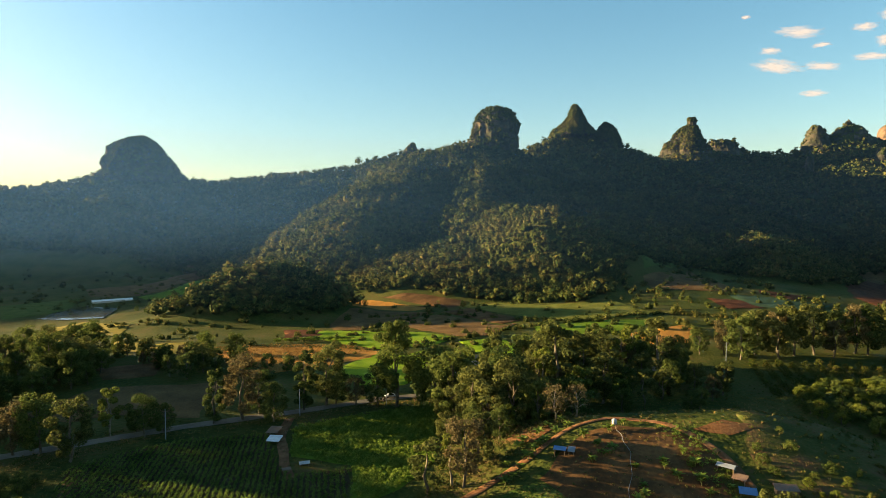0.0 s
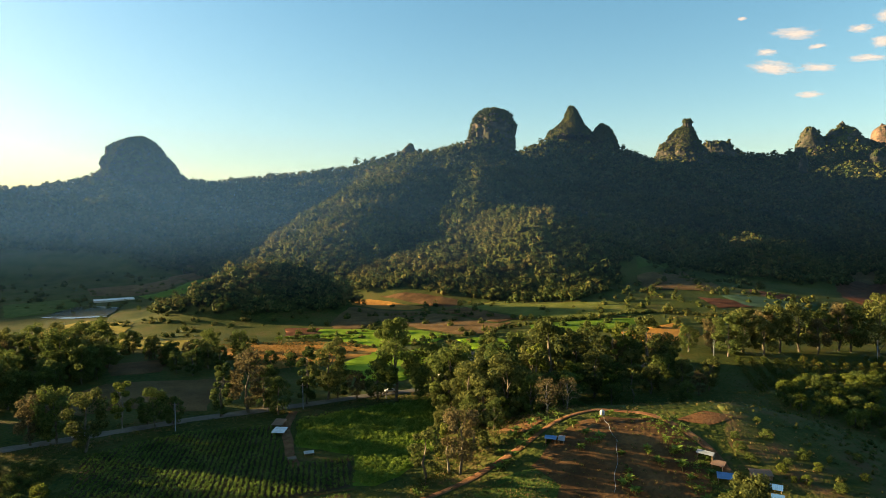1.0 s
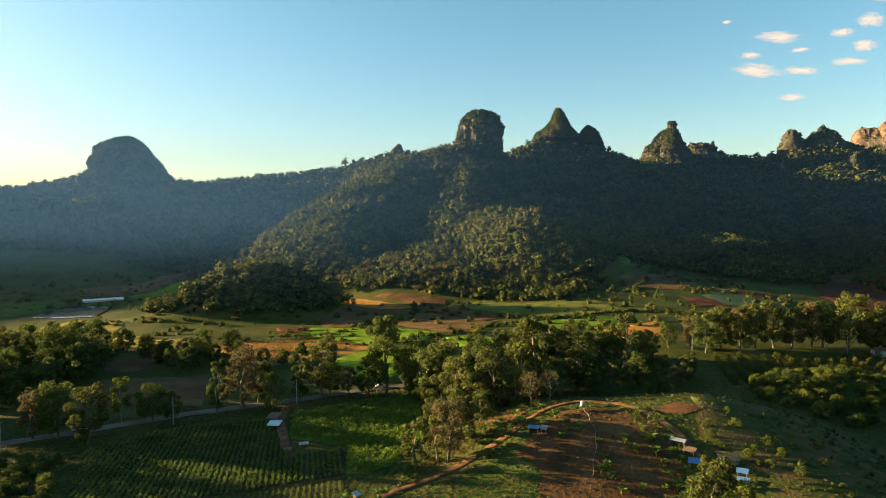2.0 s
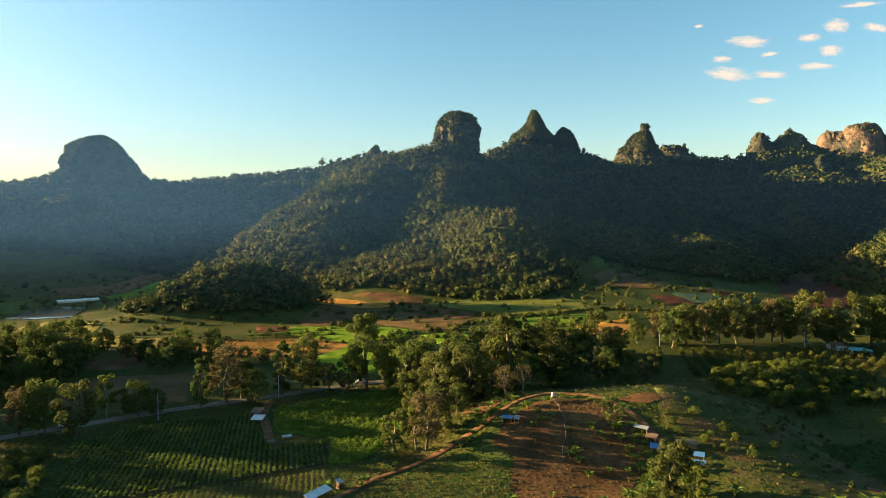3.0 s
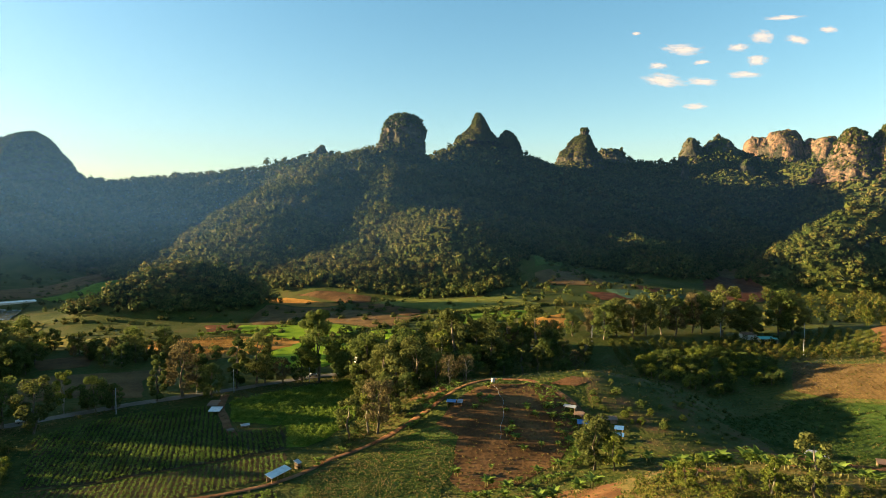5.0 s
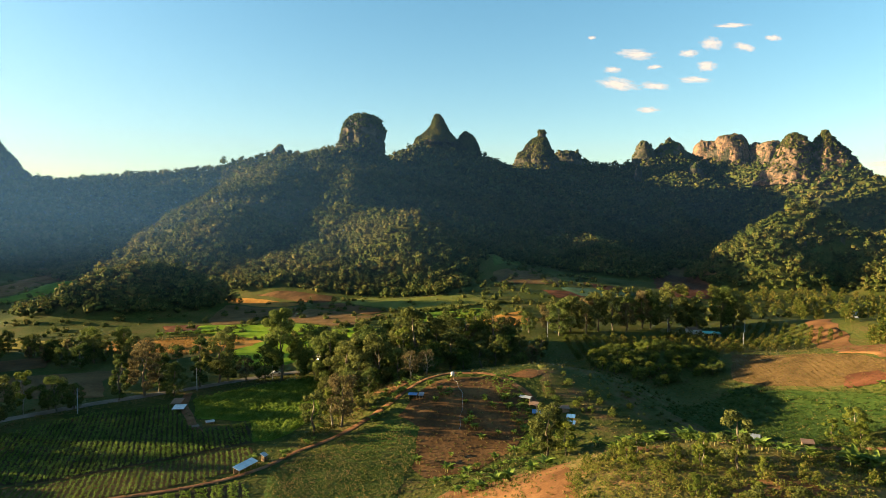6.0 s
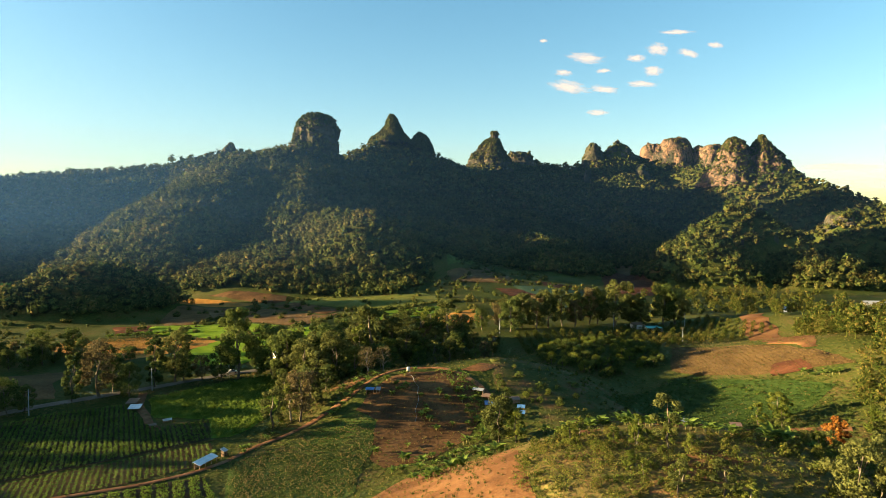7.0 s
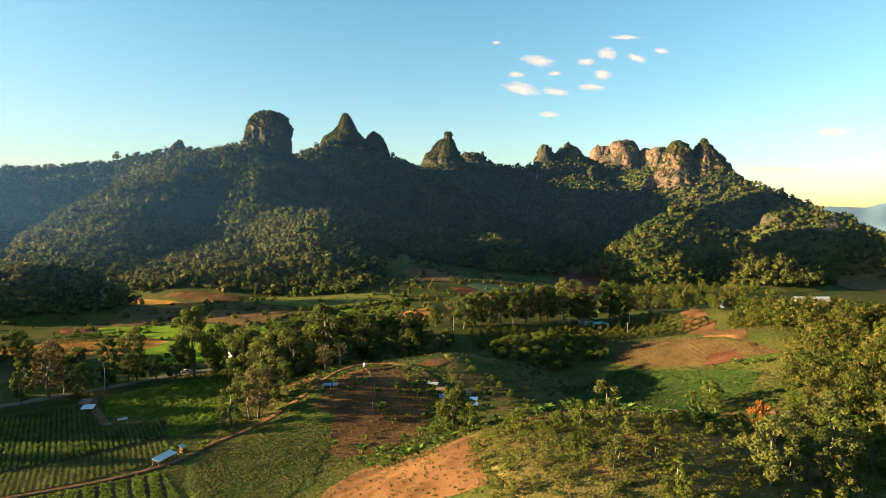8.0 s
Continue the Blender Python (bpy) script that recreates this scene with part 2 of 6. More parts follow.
# ---- forest on the hills: many joined crowns ----
def crown_shape(seed, wide, tall, cards, card, core=1):
    """Corners and triangles of one far crown: an uneven core and many leafy tufts round it."""
    rng = np.random.default_rng(seed)
    bm = bmesh.new()
    bmesh.ops.create_icosphere(bm, subdivisions=core, radius=1)
    v = np.array([p.co for p in bm.verts])
    f = np.array([[p.index for p in q.verts] for q in bm.faces])
    bm.free()
    v = v * (0.5 + 0.45 * rng.random((len(v), 1)))
    d = rng.normal(size=(cards, 3))
    d /= np.linalg.norm(d, axis=1, keepdims=True)
    d[:, 2] = np.abs(d[:, 2]) * 0.9 + 0.35 * d[:, 2]
    lumps = rng.normal(size=(5, 3))
    lumps /= np.linalg.norm(lumps, axis=1, keepdims=True)
    swell = 0.72 + 0.28 * np.clip((d @ lumps.T).max(1), 0, 1)
    c = d * swell[:, None]
    a = rng.normal(size=(cards, 3))
    a -= d * (a * d).sum(1, keepdims=True) * 0.7
    a /= np.linalg.norm(a, axis=1, keepdims=True)
    b = np.cross(d, a)
    b = b / np.linalg.norm(b, axis=1, keepdims=True) + 0.5 * d * rng.normal(size=(cards, 1))
    s = card * (0.6 + 0.8 * rng.random((cards, 1)))
    tri = np.stack([c + a * s, c - a * 0.6 * s + b * s, c - 0.5 * a * s - b * s], 1)
    v2 = np.vstack([v, tri.reshape(-1, 3)])
    f2 = np.vstack([f, len(v) + np.arange(cards * 3).reshape(-1, 3)])
    return v2 * np.array([wide, wide, tall]), f2


FAR_CROWNS = [crown_shape(k, 1.0, 0.75 + 0.2 * (k % 3), 62, 0.2) for k in range(10)]
SMALL_CROWNS = [crown_shape(20 + k, 1.0, 0.9, 12, 0.46) for k in range(6)]


def forest(name, places, sizes, label, mat=None, shapes=FAR_CROWNS):
    """One joined mesh of crowns at those places (x, y, z) with those radii."""
    rng = np.random.default_rng(len(places))
    vs, fs, at = [], [], 0
    pick, turn = rng.integers(0, len(shapes), len(places)), rng.random(len(places)) * 6.283
    squash = 0.8 + 0.5 * rng.random(len(places))
    for k, (v, f) in enumerate(shapes):
        sel = np.nonzero(pick == k)[0]
        if not len(sel):
            continue
        c, s = np.cos(turn[sel])[:, None], np.sin(turn[sel])[:, None]
        x, y, z = v[:, 0], v[:, 1], v[:, 2]
        w = np.stack([c * x - s * y, s * x + c * y, z * squash[sel][:, None]], -1) * sizes[sel][:, None, None] + places[sel][:, None]
        vs.append(w.reshape(-1, 3))
        fs.append((f[None] + at + (np.arange(len(sel)) * len(v))[:, None, None]).reshape(-1, 3))
        at += len(sel) * len(v)
    ob = mesh_object(name, np.vstack(vs), np.vstack(fs), [mat or FOREST], shade=False)
    return tagged(ob, label, "forest", kind="stuff")


def hillside(inside, step_of, seed):
    """Jittered places on wooded slopes, spaced by distance."""
    rng = np.random.default_rng(seed)
    out = []
    for near, far, step in step_of:
        n = int((far - near) / step) + 1
        for r in np.linspace(near, far, n):
            count = int(r * radians(112) / step)
            a = np.linspace(radians(-50), radians(62), count) + rng.normal(size=count) * 0.35 * step / r
            rr = r + rng.normal(size=count) * 0.35 * step
            out.append(np.stack([rr * np.sin(a), rr * np.cos(a) - 62], -1))
    p = np.vstack(out)
    return p[inside(p[:, 0], p[:, 1])]


def on_tower(x, y):
    near = np.zeros(np.shape(x), bool)
    for cx, cy, rx, ry, top, turn, square in TOWERS:
        near |= (mound(x, y, cx, cy, rx, ry, turn) < np.where(cx > 860, 0.95, 0.62))
    return near


FOOT_X = [-420, -340, -246, -215, -166, -125, -79, -27, 19, 63, 90, 128, 150, 200, 235, 262, 300, 345]
FOOT_Y = [790, 772, 655, 604, 600, 575, 515, 492, 467, 440, 418, 450, 500, 545, 530, 465, 425, 400]


def wooded(x, y):
    h = height(x, y)
    e = 4.0
    slope = np.hypot(height(x + e, y) - h, height(x, y + e) - h) / e
    knoll = mound(x, y, -122, 440, 54, 38, 8) + 0.1 * rough(x, y, 20)
    knoll2 = mound(x, y, -178, 422, 24, 16, 0)
    high = h - plain(x, y) > 2.0 + 1.5 * rough(x, y, 60, 9)
    foot = np.interp(x, FOOT_X, FOOT_Y) + 9 * rough(x, y, 30, 19)   # the forest's edge above the fields
    high |= (y < 640) & (np.abs(x - 20) < 130)
    high &= (y > foot) | (x > 345)
    high &= np.hypot((x - 318) / 46, (y - 442) / 60) > 1   # the turned field
    high &= np.hypot((x - 194) / 40, (y - 470) / 72) > 1
    return (high | (knoll < 1.15) | (knoll2 < 1)) & (slope < 1.9) & (np.hypot(x, y) > 370) & ~on_tower(x, y)


wr = np.random.default_rng(8)
for near, far, step, size, shapes, text in [(400, 720, 4.8, 2.7, FAR_CROWNS, "dense sunlit forest on the nearer hills"), (720, 1000, 6.6, 3.5, FAR_CROWNS, "dense evergreen forest on the slopes below the rock towers"), (1000, 1980, 8.6, 4.2, SMALL_CROWNS, "far forest along the limestone ridge")]:
    WP = hillside(wooded, [(near, far, step)], 5)
    WS = size * (0.55 + 0.6 * wr.random(len(WP)) + 0.8 * wr.random(len(WP)) ** 6)
    WS = np.where((near == 400) & (np.hypot(WP[:, 0] + 130, WP[:, 1] - 440) < 85), WS * 1.35, WS)
    WZ = height(WP[:, 0], WP[:, 1]) + WS * (0.7 + 0.8 * wr.random(len(WP)))
    forest("hill_forest", np.column_stack([WP, WZ]), WS, text, None, shapes)

# Bushes clinging to the rock towers.
tp = []
for cx, cy, rx, ry, top, turn, square in TOWERS:
    n = int(rx * ry / (26 if cx > 860 else 8))
    a, r = wr.random(n) * 6.2832, 1.25 * np.sqrt(wr.random(n))
    tp.append(np.stack([cx + rx * r * np.cos(a), cy + ry * r * np.sin(a)], -1))
tp = np.vstack(tp)
keep = wr.random(len(tp)) < 0.75 + 0.6 * rough(tp[:, 0], tp[:, 1], 40, 17)
tp = tp[keep]
ts = 1.6 + 2.8 * wr.random(len(tp)) ** 2
forest("cliff_bushes", np.column_stack([tp, height(tp[:, 0], tp[:, 1]) + 0.2 * ts]), ts, "small bushes clinging to the limestone towers", None, SMALL_CROWNS)


# Bare limestone of the peaks: ledges, chimneys and broken faces.
def peak(cx, cy, rx, ry, label):
    na, nd = 110, 40
    a, d = np.meshgrid(np.linspace(0, 2 * math.pi, na, endpoint=False), np.linspace(0.02, 1.5, nd))
    flute = 1 + 0.16 * value_noise(cx + rx * np.cos(a), cy + ry * np.sin(a), 11, 51) + 0.08 * value_noise(cx + rx * np.cos(a), cy + ry * np.sin(a), 4, 52)
    x, y = cx + rx * d * flute * np.cos(a), cy + ry * d * flute * np.sin(a)
    z = height(x, y) + 4.0 * rough(x, y, 14, 61)
    q = z / 23.0 + 0.5 * rough(x, y, 45, 63)
    ledge = (np.floor(q) + smooth(q - np.floor(q), 0.5, 0.95) - 0.5 * rough(x, y, 45, 63)) * 23.0
    z = z + (7.0 if cx > 860 else 3.0) * value_noise(x, y, 17, 66) * (1 - smooth(d, 0.5, 1.2))
    z = 0.78 * z + 0.22 * ledge + 2.0 + 3.5 * value_noise(x + 9 * value_noise(x, y, 8, 3), y, 6, 71) - 9 * smooth(d, 1.0, 1.5)
    v = np.stack([x, y, z], -1).reshape(-1, 3)
    i = np.arange(na * nd).reshape(nd, na)
    nx = np.roll(i, -1, 1)
    f = np.stack([i[:-1], i[1:], nx[1:], nx[:-1]], -1).reshape(-1, 4)
    ob = mesh_object("limestone_peak", v, f, [CLIFF if cx > 1000 or 860 < cx < 900 else ROCK, LAND], shade=False)
    fv = v[f]
    nr = np.cross(fv[:, 2] - fv[:, 0], fv[:, 3] - fv[:, 1])
    nr /= np.linalg.norm(nr, axis=1, keepdims=True) + 1e-9
    flat = np.abs(nr[:, 2]) > 0.72 + 0.1 * rough(fv[:, 0, 0], fv[:, 0, 1], 20, 5)
    ob.data.polygons.foreach_set("material_index", flat.astype(np.int32))
    return tagged(ob, label, "peak", kind="structure")


# Sheer towers, with overhangs: x, y, rings of (height, reach to one side, reach to the other).
SHEER = [
    (84, 988, 0.95, [(140, 50, 44), (165, 42, 33), (185, 40, 35), (203, 38, 37), (220, 35, 38), (236, 29, 31), (244, 16, 20), (247, 3, 4)], False),
    (-559, 1153, 0.9, [(140, 84, 78), (157, 72, 66), (181, 63, 50), (203, 56, 32), (213, 44, 23), (222, 24, 11), (226, 3, 3)], False),
    (244, 1143, 1.0, [(222, 48, 46), (237, 33, 29), (247, 19, 21), (260, 10, 14), (272, 6, 8), (280, 2, 3)], False),
    (303, 1146, 1.0, [(200, 30, 28), (220, 21, 21), (232, 16, 16), (241, 11, 10), (246, 3, 3)], False),
    (507, 1262, 0.9, [(180, 70, 52), (205, 57, 37), (222, 50, 27), (240, 35, 19), (254, 24, 12), (260, 9, 10), (270, 8, 9), (275, 4, 5)], False),
    (884, 943, 0.9, [(140, 62, 56), (171, 42, 42), (194, 31, 35), (212, 25, 31), (227, 15, 18), (236, 3, 3)], True),
    (936, 925, 0.9, [(125, 80, 112), (152, 56, 78), (175, 46, 54), (198, 35, 40), (217, 20, 20), (232, 8, 8), (239, 2, 2)], True),
]


def sheer_tower(cx, cy, deep, rings, pink, seed):
    """A fluted limestone tower: rings joined smoothly, with chimneys, ledges and small overhangs."""
    na, nz = 132, 80
    zs, left, right = (np.array(c, float) for c in zip(*rings))
    t = np.linspace(0, 1, nz) ** 0.85
    z0 = zs[0] + t * (zs[-1] - zs[0])
    a, z = np.meshgrid(np.linspace(0, 2 * math.pi, na, endpoint=False), z0)
    lf, rt = np.interp(z, zs, left), np.interp(z, zs, right)
    side = np.where(np.cos(a) < 0, lf, rt)
    mid = (lf + rt) / 2
    u, w = side * np.cos(a), deep * mid * np.sin(a)
    arc = a * mid.max() / 1.3
    wrap = np.minimum(a, 2 * math.pi - a) * mid.max() / 1.3
    flute = 0.10 * value_noise(wrap + 300 * seed, z * 0.22 + 5 * np.sin(a), 11, 51 + seed) + 0.07 * value_noise(arc, z * 0.5, 5.5, 52 + seed) * np.sin(a / 2) + 0.05 * value_noise(wrap, z, 7, 57 + seed)
    shelf = 0.06 * value_noise(np.zeros_like(z), z + 3 * np.sin(3 * a + seed), 9, 58 + seed)
    grow = 1 + flute + shelf
    turn = math.atan2(cx, cy + 40)
    c, s = math.cos(turn), math.sin(turn)
    x, y = cx + grow * (u * c + w * s), cy + grow * (-u * s + w * c)
    z = z + 1.6 * value_noise(x, y, 6, 61) + 1.2 * value_noise(x, y, 3, 62)
    v = np.vstack([np.stack([x, y, z], -1).reshape(-1, 3), [[cx, cy, zs[-1] + 1.5]]])
    i = np.arange(na * nz).reshape(nz, na)
    nx = np.roll(i, -1, 1)
    f = np.stack([i[:-1], nx[:-1], nx[1:], i[1:]], -1).reshape(-1, 4)
    tip = np.array([[i[-1, k], i[-1, (k + 1) % na], na * nz, na * nz] for k in range(na)])
    tri = np.vstack([f[:, [0, 1, 2]], f[:, [0, 2, 3]], tip[:, :3]])
    ob = mesh_object("limestone_peak", v, tri, [CLIFF if pink else ROCK, LAND], shade=False)
    fv = v[tri]
    nr = np.cross(fv[:, 1] - fv[:, 0], fv[:, 2] - fv[:, 0])
    nr /= np.linalg.norm(nr, axis=1, keepdims=True) + 1e-9
    flat = nr[:, 2] > 0.84 + 0.12 * rough(fv[:, 0, 0], fv[:, 0, 1], 20, 5)
    ob.data.polygons.foreach_set("material_index", flat.astype(np.int32))
    # bushes root where the rock is not sheer
    rng = np.random.default_rng(seed)
    spot = np.nonzero((nr[:, 2] > 0.18 + 0.2 * rough(fv[:, 0, 0] + fv[:, 0, 2], fv[:, 0, 1], 26, 9)) & (rng.random(len(tri)) < (0.10 if pink else 0.2)))[0]
    size = 1.0 + 2.0 * rng.random(len(spot)) ** 2
    forest("cliff_bushes", fv[spot].mean(1) + nr[spot] * size[:, None] * 0.3, size, "small bushes clinging to the limestone towers", None, SMALL_CROWNS)
    return tagged(ob, "pinkish limestone peak with a sunlit broken cliff" if pink else "dark weathered limestone tower with bushes on its ledges", "peak", kind="structure")


for k, (cx, cy, deep, rings, pink) in enumerate(SHEER):
    sheer_tower(cx, cy, deep, rings, pink, k + 1)
for cx, cy, rx, ry, top, turn, square in TOWERS:
    if cx == 58 or any(math.hypot(cx - t[0], cy - t[1]) < 30 for t in SHEER):
        continue   # wooded shoulders, and the cores of the sheer towers
    peak(cx, cy, rx, ry, "pinkish sunlit limestone peak with broken cliffs" if cx > 860 else "dark limestone peak with bushes on its ledges")

# ---- fields, road and paths, draped on the land ----
def drape(name, outline, mat, lift, step, label, category, wobble=0.5, furrow=None):
    """A patch of land with that outline, following the ground; furrow: (heading, spacing, depth)."""
    bm = bmesh.new()
    bm.faces.new([bm.verts.new((x, y, 0)) for x, y in outline])
    xs, ys = [p[0] for p in outline], [p[1] for p in outline]
    for axis, lo, hi in ((0, min(xs), max(xs)), (1, min(ys), max(ys))):
        for c in np.arange(lo + step / 2, hi, step):
            place = (c, 0, 0) if axis == 0 else (0, c, 0)
            normal = (1, 0, 0) if axis == 0 else (0, 1, 0)
            bmesh.ops.bisect_plane(bm, geom=bm.verts[:] + bm.edges[:] + bm.faces[:], plane_co=place, plane_no=normal)
    bm.verts.ensure_lookup_table()
    co = np.array([v.co for v in bm.verts])
    edge = np.array([v.is_boundary for v in bm.verts])
    wx, wy = value_noise(co[:, 0], co[:, 1], 6, 41) * wobble, value_noise(co[:, 0], co[:, 1], 6, 42) * wobble
    co[:, 0] += np.where(edge, wx, 0)
    co[:, 1] += np.where(edge, wy, 0)
    z = height(co[:, 0], co[:, 1]) + np.where(edge, lift * 0.5, lift)
    if furrow:
        head, space, deep = furrow
        across = co[:, 0] * math.cos(radians(head)) - co[:, 1] * math.sin(radians(head))
        z = z + deep * np.sin(across * 6.2832 / space) * (~edge)
    for v, (x, y, _), h in zip(bm.verts, co, z):
        v.co = (x, y, h)
    bmesh.ops.recalc_face_normals(bm, faces=bm.faces[:])
    if sum(f.normal.z for f in bm.faces) < 0:
        bmesh.ops.reverse_faces(bm, faces=bm.faces[:])
    ob = part(name, bm, mat, flat=False)
    return tagged(ob, label, category, kind="structure")


def ribbon(name, line, wide, mat, lift, label, category):
    """A road or path along a line of places."""
    pts = []
    for (ax, ay), (bx, by) in zip(line, line[1:]):
        n = max(2, int(math.hypot(bx - ax, by - ay) / 1.2))
        pts += [(ax + (bx - ax) * k / n, ay + (by - ay) * k / n) for k in range(n)]
    pts = np.array(pts + [line[-1]])
    for _ in range(6):
        pts[1:-1] = (pts[:-2] + 2 * pts[1:-1] + pts[2:]) / 4
    way = np.gradient(pts, axis=0)
    way /= np.linalg.norm(way, axis=1, keepdims=True)
    side = np.stack([way[:, 1], -way[:, 0]], -1)
    ks = np.linspace(-1, 1, 7)
    half = wide / 2 * (1 + 0.15 * value_noise(pts[:, 0], pts[:, 1], 4, 9))
    grid = pts[:, None] + side[:, None] * (ks[None, :, None] * half[:, None, None])
    z = height(grid[..., 0], grid[..., 1]) + lift - 0.5 * lift * (np.abs(ks) > 0.9)
    z = np.maximum(z, z.mean(1, keepdims=True) - 0.4)
    v = np.concatenate([grid, z[..., None]], -1).reshape(-1, 3)
    i = np.arange(len(v)).reshape(len(pts), 7)
    f = np.stack([i[:-1, :-1], i[:-1, 1:], i[1:, 1:], i[1:, :-1]], -1).reshape(-1, 4)
    ob = mesh_object(name, v, f, [mat])
    return tagged(ob, label, category, kind="structure")


GRASS = material("field_grass", [(0.05, 0.10, 0.010), (0.085, 0.15, 0.015), (0.12, 0.19, 0.022)], 12, 0.8, bump=0.8, bump_size=0.3)
BRIGHT = material("young_crop", [(0.085, 0.16, 0.010), (0.13, 0.22, 0.014), (0.18, 0.26, 0.024)], 10, 0.7, bump=0.8, bump_size=0.3)
PALE = material("pale_crop", [(0.07, 0.085, 0.016), (0.11, 0.125, 0.026), (0.16, 0.15, 0.042)], 10, 0.9, bump=0.8, bump_size=0.3, fine_mix=0.5)
CORN = material("dry_corn", [(0.22, 0.10, 0.024), (0.33, 0.16, 0.038), (0.42, 0.22, 0.058)], 9, 0.6, bump=1.0, bump_size=0.4, fine_mix=0.5)
FALLOW = material("fallow_brown", [(0.075, 0.046, 0.022), (0.125, 0.076, 0.034), (0.18, 0.115, 0.05)], 9, 0.6, bump=1.0, bump_size=0.3, fine_mix=0.5)
YELLOW = material("ripe_field", [(0.14, 0.125, 0.024), (0.21, 0.17, 0.032), (0.27, 0.21, 0.05)], 14, 0.8, bump=0.8, bump_size=0.3)
DARKRED = material("turned_earth", [(0.055, 0.022, 0.014), (0.09, 0.036, 0.02), (0.13, 0.055, 0.03)], 6, 0.6, bump=1.0, bump_size=0.3)
TEAL = material("bluish_crop", [(0.03, 0.065, 0.04), (0.045, 0.085, 0.05), (0.06, 0.10, 0.06)], 10, 0.8, bump=0.6, bump_size=0.2)
TARMAC = material("worn_road", [(0.11, 0.098, 0.082), (0.15, 0.135, 0.112), (0.19, 0.17, 0.14)], 5, 0.3, bump=0.3, bump_size=0.02)
DIRT = material("dirt_track", [(0.12, 0.055, 0.028), (0.18, 0.085, 0.043), (0.25, 0.135, 0.072)], 3, 0.4, bump=0.7, bump_size=0.08)
STUBBLE = material("stubble_brown", [(0.055, 0.036, 0.016), (0.095, 0.06, 0.026), (0.135, 0.088, 0.038)], 8, 0.6, bump=1.0, bump_size=0.4, fine_mix=0.5)
DARKSOIL = material("dark_field_soil", [(0.03, 0.024, 0.014), (0.055, 0.04, 0.022), (0.085, 0.06, 0.034)], 5, 0.5, bump=0.8, bump_size=0.15)
MEADOW = material("weedy_meadow", [(0.03, 0.058, 0.012), (0.052, 0.09, 0.018), (0.08, 0.115, 0.026), (0.105, 0.105, 0.036)], 6, 0.6, bump=1.0, bump_size=0.25, fine_mix=0.5)
# meadow grass darkened, so that its colour carries the shade in the hollow
SHADEGRASS = material("shade_dark_grass", [(0.018, 0.042, 0.010), (0.034, 0.064, 0.014), (0.054, 0.082, 0.02)], 5, 0.6, bump=1.0, bump_size=0.25, fine_mix=0.5)
CLAY = material("orange_clay", [(0.08, 0.039, 0.018), (0.13, 0.064, 0.03), (0.185, 0.098, 0.046)], 7, 0.6, bump=0.8, bump_size=0.2)
SLOPE = material("weedy_slope", [(0.03, 0.046, 0.012), (0.052, 0.066, 0.017), (0.085, 0.075, 0.028), (0.12, 0.07, 0.036)], 7, 0.7, bump=0.9, bump_size=0.25)
WATER = material("pond_water", [(0.10, 0.12, 0.13), (0.13, 0.15, 0.16)], 20, 2, rough_low=0.05, rough_high=0.15, bump=0.05, bump_size=0.02)

F1 = [(-98.5, 158.7), (-89.8, 170.3), (-78.3, 179.7), (-65.6, 182.4), (-53.6, 185.4), (-43.3, 159.4), (-38.8, 154.0), (-25.0, 158.6), (-22.3, 140.3), (-41.6, 132.3), (-50.2, 129.0), (-68, 123.4), (-84, 121)]
F1B = [(-47.1, 190.4), (-30.1, 201.4), (-2.7, 212.7), (-0.1, 200.2), (-2.4, 158.7), (-10.4, 145.0), (-16.3, 140.1), (-21.8, 140.9), (-24.1, 160.6), (-35.1, 165.0), (-42.2, 167.7)]
F2 = [(-84, 117), (-66.0, 121.5), (-45.6, 128.5), (-22.0, 136.6), (-19.8, 127.5), (-25.3, 118.4), (-38.9, 111.6), (-53.4, 108.5), (-80, 105)]
F3 = [(-75, 101), (-46.5, 105.8), (-35.2, 107.6), (-22.2, 111.7), (-16.9, 94.0), (-24, 80), (-70, 84)]
F4 = [(-15.6, 117.3), (-1.8, 128.8), (15.5, 135.8), (21.0, 136.7), (27.7, 130.0), (23.9, 118.8), (20.5, 109.8), (14.1, 89.7), (4.1, 80), (-10, 76), (-14.7, 90.7)]
drape("crop_field", F1, DARKSOIL, 0.12, 3, "dark soil field planted with straight rows of cassava", "field", furrow=(-11, 1.6, 0.1))
drape("crop_field", F1B, GRASS, 0.14, 3, "bright green dense leafy crop field beside the road", "field")
drape("crop_field", F2, STUBBLE, 0.12, 3, "half-grown crop field with thin rows on brown soil", "field")
drape("crop_field", F3, DARKSOIL, 0.12, 3, "low leafy vegetable beds divided by dark furrows", "field")
drape("crop_field", F4, MEADOW, 0.14, 3, "weedy green sloping field below the ploughed mound", "field", 1.0)
drape("ploughed_slope", [(21.4, 137.4), (27.3, 143.7), (35.1, 149.9), (43.3, 152.5), (54.0, 148.2), (61, 138), (60.5, 124.7), (50.9, 112.8), (36.8, 102.2), (24.7, 101.9), (21.4, 111.4), (27.6, 129.5)], SOIL, 0.16, 3, "bare reddish-brown ploughed slope of the mound", "soil", 1.0)
drape("clay_slope", [(9.9, 72), (17.1, 82.0), (25.5, 89.0), (36.2, 94.4), (46.5, 90), (51, 79), (47, 66), (42, 52), (36, 36), (12, 50)], CLAY, 0.16, 3, "bare orange clay slope at the foot of the spur", "soil", 1.5)
drape("turned_field", [(174.5, 126.6), (181.5, 118.7), (176.8, 108.3), (168.1, 117.8)], DARKRED, 0.4, 3, "small red turned plot beside the stubble", "field", 0.6)
